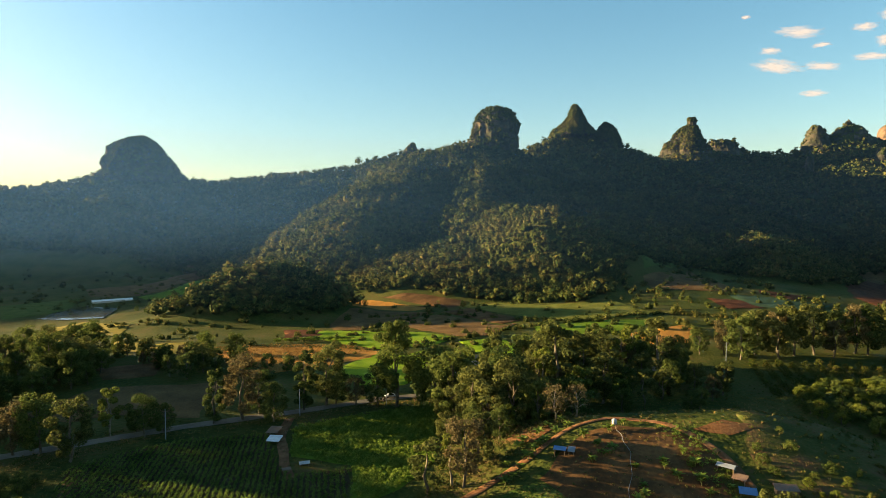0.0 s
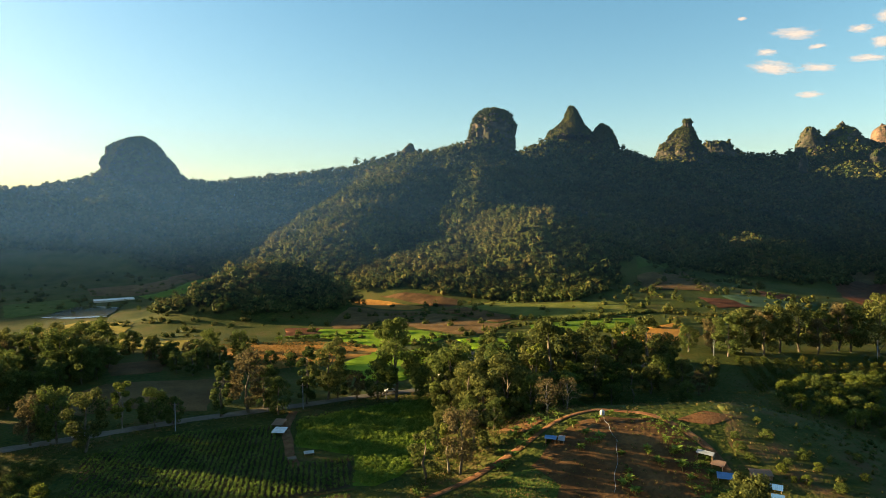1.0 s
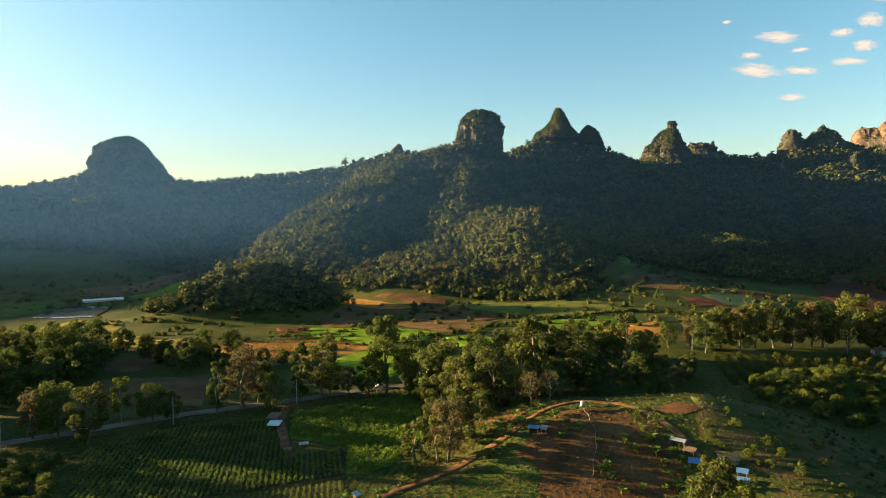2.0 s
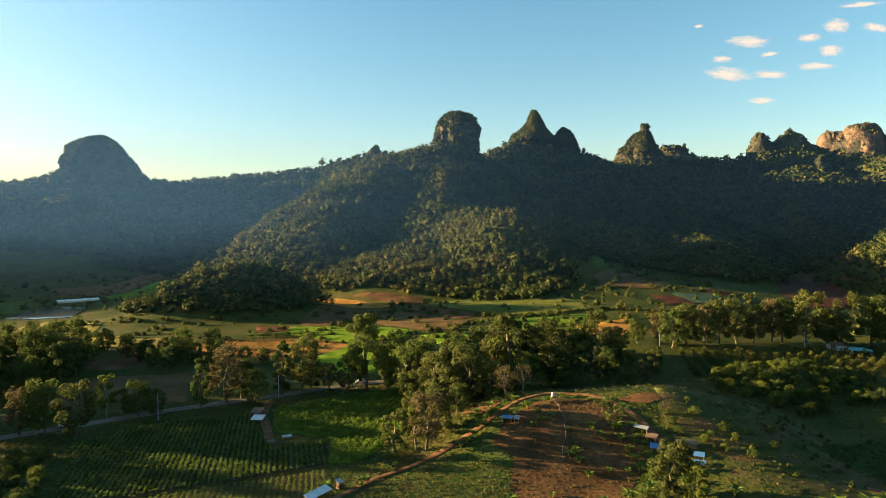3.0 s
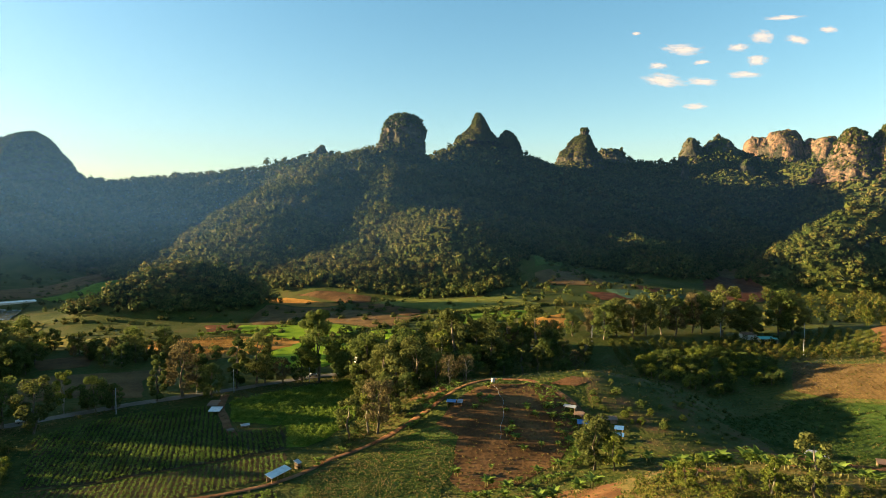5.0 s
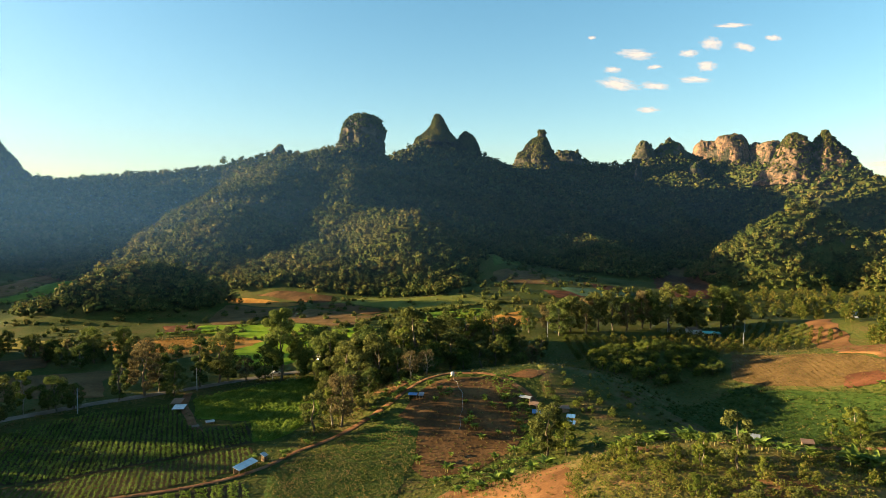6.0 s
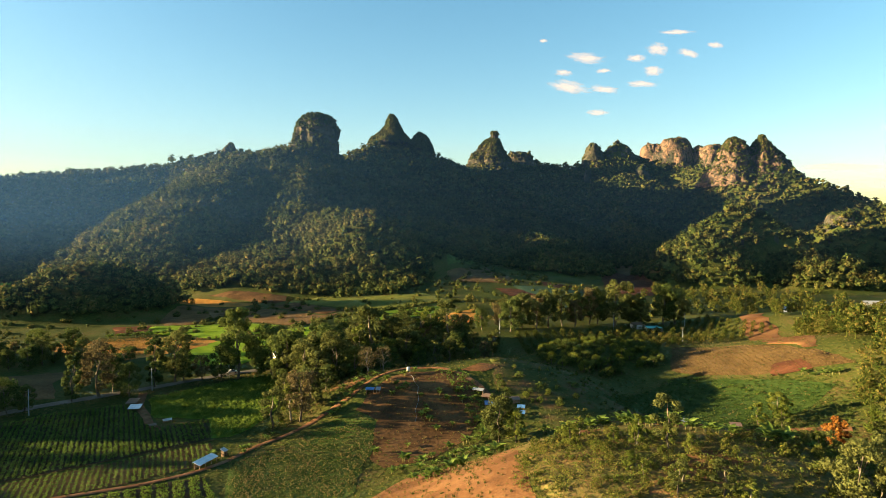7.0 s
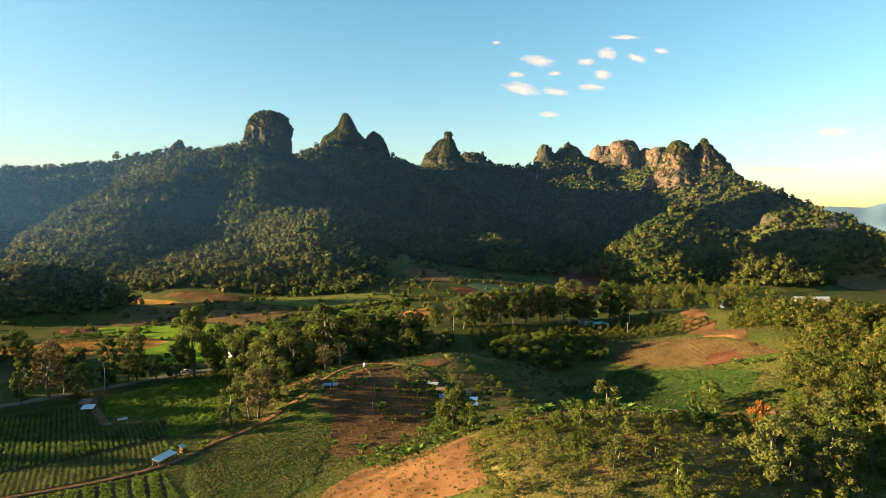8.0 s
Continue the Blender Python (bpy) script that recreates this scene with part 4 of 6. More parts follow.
for x, y, t in [(114.7, 273, 14), (125.2, 272, 16), (128.5, 264, 20), (138.3, 271, 20), (150.2, 275, 18), (154.5, 269, 18), (164.8, 271, 19), (175.9, 275, 19), (183.2, 272, 20), (187.8, 270, 22),
                (195.9, 263, 21), (205.4, 262, 18), (209.7, 257, 18), (225.9, 259, 21), (232.6, 256, 22), (144, 262, 16), (170, 266, 17), (216, 268, 16)]:
    plant(tree_rng.choice(["olive", "olive", "broad"]), x, y, t)
for x, y, t in [(88.3, 230.3, 13), (91.4, 222.3, 10), (99.2, 216.8, 11), (92.9, 210, 9), (104.8, 228.6, 10), (99.7, 255, 12), (84, 200, 8), (80, 196, 8)]:
    plant(tree_rng.choice(["olive", "broad"]), x, y, t)
COPSE = [(-190, 190), (-168, 240), (-152, 256), (-132, 250), (-132, 232), (-145, 205), (-152, 178), (-175, 160)]
for x, y in scatter(COPSE, 9.5, 5):
    plant("broad", x, y, tree_rng.uniform(10, 17))
for x, y in scatter([(-225, 238), (-138, 240), (-146, 275), (-178, 300), (-240, 296)], 11.5, 15):
    plant(tree_rng.choice(["broad", "broad", "olive"]), x, y, tree_rng.uniform(9, 16))
for x, y in scatter([(-140, 258), (-84, 250), (-86, 266), (-138, 282)], 9.5, 16):
    plant(tree_rng.choice(["broad", "olive"]), x, y, tree_rng.uniform(6, 10.5))
for x, y, t in [(-104, 247, 12), (-108, 279, 11), (-112, 250, 9), (-94.5, 280, 11), (-98, 262, 9), (-88, 268, 10), (-80, 250, 9), (-76, 262, 10), (-66, 258, 8), (-122, 262, 9), (-135, 275, 8), (-150, 290, 11), (-160, 300, 9), (-118, 300, 9),
                (-57, 449, 6), (-62, 452, 4), (14, 442, 6), (177, 475, 6), (150, 420, 5), (160, 400, 6), (-230, 620, 9), (-250, 500, 5)]:
    plant("broad", x, y, t)
# Wooded ridge in the east, and the village trees beyond it: joined, past counting.
def wood_shapes(kinds):
    """Joined crowns and trunks one metre tall: rounded, slender or low and bushy."""
    out = []
    for n in range(6):
        rng = np.random.default_rng(300 + n)
        low, wide, count, leaf = (0.12, 0.40, 640, 0.048) if "fruit" in kinds else (0.2, 0.24 + 0.05 * (n % 3), 850, 0.034)
        k = 14
        lift = low + (0.95 - low) * (np.arange(k) + 0.5) / k
        turn, env = 2.4 * np.arange(k), wide * (0.4 + 0.6 * np.sin(np.pi * np.clip((lift - low) / (1 - low) * 0.85 + 0.12, 0, 1))) * (0.5 + 0.6 * rng.random(k))
        c = np.stack([env * np.cos(turn), env * np.sin(turn), lift], -1)
        v, f = leaf_cloud(c, wide * (0.32 + 0.2 * rng.random(k)), count, leaf, rng)
        a = np.arange(6) * 1.0472
        rings = [np.stack([r * np.cos(a) + sway, r * np.sin(a), np.full(6, h)], -1) for r, h, sway in ((0.02, -0.03, 0), (0.014, 0.45, 0.02 * rng.normal()), (0.005, 0.85, 0.03 * rng.normal()))]
        tv = np.vstack(rings)
        tf = [(r * 6 + j, r * 6 + (j + 1) % 6, r * 6 + 6 + (j + 1) % 6) for r in (0, 1) for j in range(6)] + [(r * 6 + j, r * 6 + 6 + (j + 1) % 6, r * 6 + 6 + j) for r in (0, 1) for j in range(6)]
        out.append((np.vstack([tv, v]), np.vstack([np.array(tf), f + len(tv)])))
    return out


def wood(name, pts, talls, label, kinds, mat):
    pts = np.array(pts)
    z = height(pts[:, 0], pts[:, 1]) - 0.1
    ob = forest(name, np.column_stack([pts, z]), np.array(talls), label, mat, wood_shapes(kinds))
    ob["category"] = "wood"
    return ob


WOODLEAF = material("wood_leaves", [(0.028, 0.05, 0.011), (0.06, 0.085, 0.018), (0.105, 0.12, 0.026), (0.17, 0.13, 0.042)], 9, 1.2, island=0.3, through=0.4, bump=0)
RIDGE = [(120, 30), (146, 62), (172, 88), (190, 96), (204, 120), (222, 165), (262, 190), (330, 180), (330, 40), (240, -30), (130, -20)]
spots = scatter(RIDGE, 7.2, 7)
for x, y in [p for p in spots if p[0] < 150]:
    plant(tree_rng.choice(["olive", "slim", "broad", "slim"]), x, y, tree_rng.uniform(4.0, 9))
spots = [p for p in spots if p[0] >= 150]
wood("ridge_wood", spots, [tree_rng.uniform(6, 12.5) for _ in spots], "mixed green and olive wood on the eastern ridge", ["tall"], WOODLEAF)
VILLAGE = [(262, 222), (270, 200), (330, 190), (440, 200), (440, 260), (360, 300), (300, 300), (270, 262)]
spots = scatter(VILLAGE, 17, 8)
wood("village_wood", spots, [tree_rng.uniform(6, 11) for _ in spots], "scattered broadleaf trees round the village", ["tall"], WOODLEAF)
for x, y, t, kind, n in [(140.2, 88, 13, "tall", 2), (135, 90, 6, "slim", 2), (145, 90, 6, "slim", 2), (138, 84, 6, "slim", 2), (79.5, 12.8, 11, "olive", 0), (85.9, 13.2, 7, "slim", 0), (92.5, 9, 11, "olive", 1), (104, 20, 10, "slim", 0), (62, 44, 5.5, "slim", 0), (66, 40, 6.5, "slim", 1), (52, 52, 5, "slim", 2), (58, 105, 12, "olive", 1), (62, 102, 9, "slim", 2), (2, 143, 10, "slim", 0), (-4, 138, 9, "slim", 1)]:
    plant(kind, x, y, t, n)
rust = tree("young tree with rust-orange autumn leaves", 71, 9.5, 2.4, 0.32, 12, 520, 0.5, RUST, "saplings on the slope")
rust.matrix_basis = place(128, 58, 1.0)
bare = tree("leafless grey-brown dry tree with fine twigs", 72, 10, 3.2, 0.3, 26, 500, 0.28, TAWNY, "dry trees", PALEBARK)
bare.matrix_basis = place(30, 163, 1.0)
copy_thing(bare, place(36, 165, 0.9, 120))
ghost = tree("dead white bare tree standing over the wood", 73, 14, 3.4, 0.35, 16, 0, 0.3, TAWNY, "dry trees", PALEBARK)
ghost.matrix_basis = place(352, 224, 1.2)
# Orchards: the lychee knoll, rows beyond it, and the green rows by the village.
KNOLL = [(108, 180), (116, 204), (140, 222), (166, 216), (174, 192), (160, 170), (128, 164)]
for x, y in scatter(KNOLL, 5.0, 9, 0.35):
    plant("fruit", x, y, tree_rng.uniform(3.4, 5.2), tree_rng.choice([0, 1, 1, 2]))
rows_of_fruit = []
for row in range(9):
    for col in range(12):
        x, y = 116 + col * 5.2 + row * 1.5, 210 + row * 5.4 - col * 0.6
        if not inside(KNOLL, x, y) and y < 256:
            rows_of_fruit.append((x, y))
for row in range(9):
    for col in range(12):
        x, y = 184 + col * 6.0, 206 + row * 6.0 - col * 0.4
        if x < 150 + 0.5 * y:
            rows_of_fruit.append((x, y))
wood("orchard_rows", rows_of_fruit, [tree_rng.uniform(2.4, 3.8) for _ in rows_of_fruit], "rows of small round fruit trees", ["fruit"], WOODLEAF)
# Shrubs and saplings on the near spur and slopes.
SPUR = [(36, 40), (42, 56), (50, 62), (60, 58), (68, 50), (76, 40), (96, 46), (122, 52), (128, 20), (90, -8), (50, -5), (36, 18)]
SPURLEAF = material("spur_leaves", [(0.045, 0.068, 0.013), (0.09, 0.115, 0.022), (0.145, 0.16, 0.036), (0.17, 0.14, 0.045)], 7, 1.0, island=0.35, through=0.4, bump=0)
thicket = []
for n, (x, y) in enumerate(scatter(SPUR, 3.5, 10)):
    bare_spot = float(value_noise(x, y, 15, 88)) > 0.3
    if n % 6 == 0 and not bare_spot:
        plant("slim", x, y, tree_rng.uniform(2.6, 4.8))
    elif n % 2 and not bare_spot:
        plant("shrub", x, y, tree_rng.uniform(1.0, 2.5))
    elif not bare_spot or n % 4 == 0:
        thicket.append((x, y))
wood("spur_thicket", thicket, [tree_rng.uniform(0.9, 2.6) for _ in thicket], "thicket of yellow-green bushes on the near spur", ["fruit"], SPURLEAF)
for x, y in scatter([(80, 108), (84, 140), (90, 168), (108, 160), (114, 130), (112, 104)], 5.6, 11, 0.25):
    plant("shrub", x, y, tree_rng.uniform(0.8, 1.5))
for x, y in scatter([(-128, 110), (-118, 150), (-100, 150), (-88, 120), (-96, 100)], 4.6, 12):
    plant("fruit", x, y, tree_rng.uniform(3, 4.6))
for x, y in scatter([(25, 160), (45, 170), (78, 172), (100, 190), (80, 196), (50, 186), (24, 172)], 6.2, 13):
    plant("shrub", x, y, tree_rng.uniform(1.5, 3.2))


for x, y in [(79.0, 142.8), (78.2, 127.5), (82.2, 128.7), (75.6, 125.2), (70.8, 129.6), (76.3, 122.0), (78.5, 120.9), (83.2, 124.7), (69.8, 132.7), (77.8, 135.9), (70.5, 136.5), (88, 128), (92, 122), (84, 118), (96, 130)]:
    plant("fruit", x, y, tree_rng.uniform(1.6, 3.0), tree_rng.choice([1, 2]))


# Bananas: a thick stem and arching torn leaves.
BANANA = leaf_mat("banana_leaves", (0.0875, 0.138, 0.0281), (0.15, 0.225, 0.0468), (0.237, 0.312, 0.0843))
STEM = material("banana_stem", [(0.10, 0.11, 0.04), (0.16, 0.15, 0.06), (0.22, 0.18, 0.09)], 1, 0.2, bump=0.4, bump_size=0.02)


def banana(seed):
    rng = random.Random(seed)
    thing = tagged(new("banana_plant"), "clump of banana plants with long arching bright green leaves", "banana plant", "banana plants")
    for n, (sx, sy, big) in enumerate([(0, 0, 1.0), (rng.uniform(0.7, 1.1), rng.uniform(-0.5, 0.5), 0.8), (rng.uniform(-0.9, -0.5), rng.uniform(0.5, 0.9), 0.65)]):
        bm = bmesh.new()
        tube(bm, [(sx, sy, -0.3), (sx + 0.03, sy, 0.7 * big), (sx, sy + 0.04, 1.5 * big)], [0.17 * big, 0.13 * big, 0.08 * big], 7)
        part("stem", bm, STEM, thing, flat=False)
        for k in range((8, 5, 4)[n]):
            bm = bmesh.new()
            long, wide, rise = big * rng.uniform(2.0, 2.9), big * rng.uniform(0.32, 0.46), rng.uniform(0.75, 1.4)
            rows = []
            for j in range(8):
                s = j / 7
                out = long * s * math.cos(rise * (1 - 0.45 * s))
                up = 1.3 * big + long * s * math.sin(rise) - 0.7 * long * s * s * (1.3 - 0.6 * rise)
                w = wide * (0.2 + 1.2 * math.sin(math.pi * min(1, 0.12 + 0.88 * s))) * rng.uniform(0.8, 1.1)
                rows.append([bm.verts.new((out, side * w, up + 0.15 * abs(side))) for side in (-1, 0, 1)])
            for a, b in zip(rows, rows[1:]):
                for c in (0, 1):
                    bm.faces.new((a[c], b[c], b[c + 1], a[c + 1]))
            leaf = part("leaf", bm, BANANA, thing, flat=False)
            leaf.matrix_basis = Matrix.Translation((sx, sy, 0)) @ Matrix.Rotation(k * 2.4 + n + rng.uniform(-0.3, 0.3), 4, "Z")
    return thing


BANANAS = [banana(1), banana(2)]

BAN_MOUND = [(23.2, 112.4), (25.4, 96.6), (33.3, 114.3), (31.7, 94.8), (30.2, 80.9), (36.4, 95.9), (39.3, 99.2), (41.4, 100.5), (44.1, 102.0), (46.0, 102.6), (47.9, 103.2), (49.7, 102.4), (42.7, 128.3), (42.9, 124.9), (43.8, 120.3), (41.1, 127.3), (53.7, 120.5), (49.1, 121.2), (49.0, 134.9), (51.1, 131.8), (43.2, 135.3), (36.7, 143.4), (34.0, 148.3), (37.4, 139.7), (55.1, 143.4), (54.5, 138.0), (54.5, 134.2), (55.3, 130.5), (56.1, 127.2), (56.6, 123.9), (57.0, 120.1), (57.0, 116.5), (60.8, 127.9), (24.6, 148.6), (22.0, 146.6), (20.1, 144.2), (28.1, 151.8), (31.5, 153.9), (17.9, 141.7), (15.8, 139.8), (14.1, 138.3)]
BAN_SPUR = [(91.6, 94.4), (76.5, 93.7), (104.9, 91.9), (127.0, 75.8)]
crest_rng = random.Random(17)
for (ax, ay), (bx, by), n in [((28, 84), (46, 77), 13), ((58, 68), (74, 60), 14), ((71, 56), (84, 38), 11), ((84, 38), (94, 30), 4)]:
    BAN_SPUR += [(ax + (bx - ax) * k / n + crest_rng.uniform(-1.5, 1.5), ay + (by - ay) * k / n + crest_rng.uniform(-1.8, 1.8)) for k in range(n)]
BAN_VALE = [(145.8, 146.1), (147.8, 139.6), (154.2, 140.6), (152.4, 126.6), (156.0, 124.5), (155.0, 115.9), (154.9, 111.4), (142.5, 119.5), (137.8, 123.2), (172.1, 108.8), (172.0, 104.8), (173.8, 102.7), (174.8, 99.9), (176.3, 98.9)]
BAN_PATH = [(-12.6, 127.4), (-12.1, 124.9), (-11.1, 127.7), (-6.2, 135.0), (-5.4, 133.7), (-3.7, 136.0), (-20.8, 124.5), (-24.6, 120.0), (-1.7, 144.0)]
BAN_TOP = [(33.9, 147.6), (40.5, 148.6), (35.9, 143.0), (36.0, 140.5), (39.3, 140.7), (33.9, 138.4), (42.9, 135.4), (49.0, 135.8), (50.7, 132.8), (43.2, 130.5), (45.0, 151.9), (55.7, 134.3), (25.4, 149.4), (23.1, 148.1), (19.5, 146.6), (18.5, 149.5), (15.0, 144.3), (24.1, 153.5), (27, 157), (31, 160), (20, 152)]
ban_rng = random.Random(6)
first = list(BANANAS)
for x, y in BAN_MOUND + BAN_TOP + BAN_SPUR + BAN_VALE + BAN_PATH:
    m = place(x, y, ban_rng.uniform(0.55, 0.95) * (1.45 if (x, y) in BAN_SPUR else 1.0), ban_rng.uniform(0, 360))
    if first:
        first.pop().matrix_basis = m
    else:
        copy_thing(ban_rng.choice(BANANAS), m)
for k in range(22):
    copy_thing(ban_rng.choice(BANANAS), place(-90 + 1.9 * k + ban_rng.uniform(-1, 1), 326 + 0.25 * k + ban_rng.uniform(-2, 2), ban_rng.uniform(0.9, 1.3), ban_rng.uniform(0, 360)))


# ---- crops in rows and rough growth, too many to count ----
def tuft_shapes(n, count, size, spread, tall):
    out = []
    for k in range(n):
        rng = np.random.default_rng(100 + k)
        c = rng.normal(size=(7, 3)) * np.array([spread, spread, tall * 0.25]) * 0.5 + np.array([0, 0, tall * 0.55])
        v, f = leaf_cloud(c, np.full(7, spread * 0.6), count, size, rng)
        v[:, 2] = np.maximum(v[:, 2], -0.1)
        out.append((v, f))
    return out


CASSAVA = tuft_shapes(5, 34, 0.18, 0.5, 1.0)
LOW = tuft_shapes(5, 18, 0.14, 0.42, 0.4)
TUSSOCK = tuft_shapes(5, 38, 0.10, 0.5, 0.6)


def rows_in(poly, heading, space, along, seed, loose=0.15):
    rng = np.random.default_rng(seed)
    xs, ys = [p[0] for p in poly], [p[1] for p in poly]
    c, s = math.cos(radians(heading)), math.sin(radians(heading))
    reach = math.hypot(max(xs) - min(xs), max(ys) - min(ys)) / 2
    mx, my = (max(xs) + min(xs)) / 2, (max(ys) + min(ys)) / 2
    out = []
    for u in np.arange(-reach, reach, space):
        for v in np.arange(-reach, reach, along):
            uu, vv = u + rng.normal() * loose, v + rng.normal() * loose
            x, y = mx + uu * c + vv * s, my - uu * s + vv * c
            if inside(poly, x, y):
                out.append((x, y))
    return np.array(out)


def crop(name, pts, sizes, label, mat, shapes, sink=0.0):
    z = height(pts[:, 0], pts[:, 1]) + 0.12 - sink
    ob = forest(name, np.column_stack([pts, z]), sizes, label, mat, shapes)
    ob["category"] = "crop" if "crop" in name or "plants" in name else "undergrowth"
    return ob


gr_rng = np.random.default_rng(12)
CROPLEAF = material("cassava_leaves", [(0.05, 0.09, 0.018), (0.095, 0.15, 0.03), (0.15, 0.21, 0.05)], 5, 0.6, island=0.3, through=0.35, bump=0)
CROPBRIGHT = material("bright_crop_leaves", [(0.07, 0.12, 0.018), (0.12, 0.19, 0.03), (0.18, 0.25, 0.0525)], 5, 0.6, island=0.3, through=0.35, bump=0)
# growth for the hollow, its shade put in as darker leaf colours
SHADELEAF = material("shade_dark_leaves", [(0.02, 0.045, 0.011), (0.04, 0.072, 0.018), (0.07, 0.10, 0.028)], 6, 0.8, island=0.4, through=0.3, bump=0)
WEED = material("rough_growth", [(0.035, 0.058, 0.014), (0.078, 0.10, 0.025), (0.14, 0.14, 0.042), (0.21, 0.14, 0.07)], 8, 0.8, island=0.45, through=0.3, bump=0)
p = rows_in(F1, -11, 1.45, 0.75, 1, 0.1)
crop("cassava_plants", p, 0.72 + 0.25 * gr_rng.random(len(p)), "rows of knee-high dark green cassava plants", CROPLEAF, CASSAVA)
p = rows_in(F1B, 20, 1.25, 1.1, 2, 0.3)
crop("cassava_plants", p, 0.85 + 0.5 * gr_rng.random(len(p)), "dense bright green leafy crop in sunlight", CROPBRIGHT, CASSAVA)
p = rows_in(F2, -8, 1.45, 0.6, 3, 0.1)
crop("crop_rows", p, 0.6 + 0.4 * gr_rng.random(len(p)), "thin green crop rows on brown soil", CROPLEAF, LOW)
p = rows_in(F3, -8, 0.6, 0.65, 4)
u = p[:, 0] * math.cos(radians(-8)) - p[:, 1] * math.sin(radians(-8))
p = p[(u % 3.6) > 0.9]
crop("crop_rows", p, 0.6 + 0.35 * gr_rng.random(len(p)), "low cabbage-like green beds", CROPBRIGHT, LOW)
p = np.array(scatter(F4, 0.95, 21))
crop("rough_growth", p, 0.5 + 0.6 * gr_rng.random(len(p)), "low weedy growth on the sloping field", WEED, LOW)
p = np.array(scatter(SPUR, 1.15, 22))
p = p[gr_rng.random(len(p)) < 0.75 + 0.8 * rough(p[:, 0], p[:, 1], 16, 79)]
crop("rough_growth", p, 0.6 + 1.2 * gr_rng.random(len(p)) ** 2, "rough yellow-green grass and weeds under the shrubs", SPURLEAF, TUSSOCK)
p = np.array(scatter([(62, 118), (66, 150), (80, 172), (112, 165), (126, 130), (110, 104), (84, 104)], 3.2, 23))
crop("rough_growth", p, 0.5 + 0.6 * gr_rng.random(len(p)), "dry tufted grass on the hillock", WEED, LOW)
p = np.array(scatter([(-8, 136), (14, 146), (28, 158), (45, 172), (80, 180), (60, 192), (20, 175), (0, 160)], 1.6, 24))
crop("rough_growth", p, 0.9 + 1.0 * gr_rng.random(len(p)), "tangled growth at the edge of the grove", WEED, TUSSOCK)
p = np.array(scatter([(104, 127), (152, 152), (170, 116), (172, 90), (150, 70), (120, 60), (116, 104)], 1.9, 25))
crop("rough_growth", p, 0.7 + 0.9 * gr_rng.random(len(p)), "rank green growth in the hollow, darkened in colour for shade", SHADELEAF, TUSSOCK)
p = np.array(scatter([(20, 100), (28, 138), (56, 146), (60, 120), (44, 104)], 1.5, 26))
p = p[gr_rng.random(len(p)) < 0.25 + 0.9 * np.clip(rough(p[:, 0], p[:, 1], 14, 77), 0, 1)]
crop("rough_growth", p, 0.3 + 0.4 * gr_rng.random(len(p)), "sparse weeds on the ploughed slope", WEED, LOW)
p = np.array(scatter([(-140, 145), (-120, 176), (-60, 206), (0, 232), (100, 262), (112, 250), (30, 226), (-10, 214), (-50, 198), (-90, 178), (-104, 160)], 2.0, 27))
p = p[spine(p[:, 0], p[:, 1], [(x, y, 0) for x, y in ROAD])[0] > 4.2]
crop("rough_growth", p, 0.8 + 1.0 * gr_rng.random(len(p)), "roadside weeds and bushes", WEED, TUSSOCK)

p = np.array(scatter([(52, 149), (60, 147), (63, 128), (61, 108), (52, 108), (55, 128)], 1.5, 28))
crop("rough_growth", p, 0.7 + 1.1 * gr_rng.random(len(p)), "dark rank growth in the gully between the mounds", CROPLEAF, TUSSOCK)

# Scattered grass over the near valley and bushes along the field edges.
p = np.array(scatter([(-140, 60), (-140, 150), (-90, 195), (0, 225), (130, 250), (250, 240), (250, 190), (180, 60), (60, 20), (-60, 60)], 2.3, 31))
p = p[~np.array([any(inside(f, x, y) for f in (F1, F1B, F2, F3, F4)) for x, y in p])]
p = p[(mound(p[:, 0], p[:, 1], 94, 136, 34, 36, 0) > 1) | (gr_rng.random(len(p)) < 0.25)]
p = p[spine(p[:, 0], p[:, 1], [(x, y, 0) for x, y in ROAD])[0] > 4.0]
crop("rough_growth", p, 0.4 + 0.7 * gr_rng.random(len(p)), "tufted grass over the valley floor", WEED, LOW)
p = np.array(scatter([(-280, 330), (-190, 300), (-60, 240), (60, 270), (140, 300), (230, 300), (260, 420), (170, 470), (60, 460), (-60, 460), (-260, 420)], 9, 32))
keep = gr_rng.random(len(p)) < 0.16 + 0.5 * np.clip(rough(p[:, 0], p[:, 1], 50, 61), 0, 1)
p = p[keep]
crop("hedge_bushes", p, 0.9 + 2.0 * gr_rng.random(len(p)), "bushes and hedges between the far fields", FOREST, FAR_CROWNS, -0.6)
p = np.concatenate([np.stack([np.linspace(a[0], b[0], n) + gr_rng.normal(size=n) * 1.2, np.linspace(a[1], b[1], n) + gr_rng.normal(size=n) * 1.2], -1) for a, b, n in [((-34, 304), (30, 330), 20), ((-60, 338), (-30, 362), 12), ((-48, 364), (-20, 394), 14), ((30, 338), (92, 358), 30), ((92, 358), (128, 366), 22), ((45, 372), (100, 345), 26), ((-50, 412), (0, 412), 16), ((130, 300), (132, 350), 16), ((128, 366), (180, 345), 30), ((172, 370), (150, 445), 18)]])
crop("hedge_bushes", p, 0.8 + 1.2 * gr_rng.random(len(p)), "green hedges along the field borders", FOREST, FAR_CROWNS, -0.6)

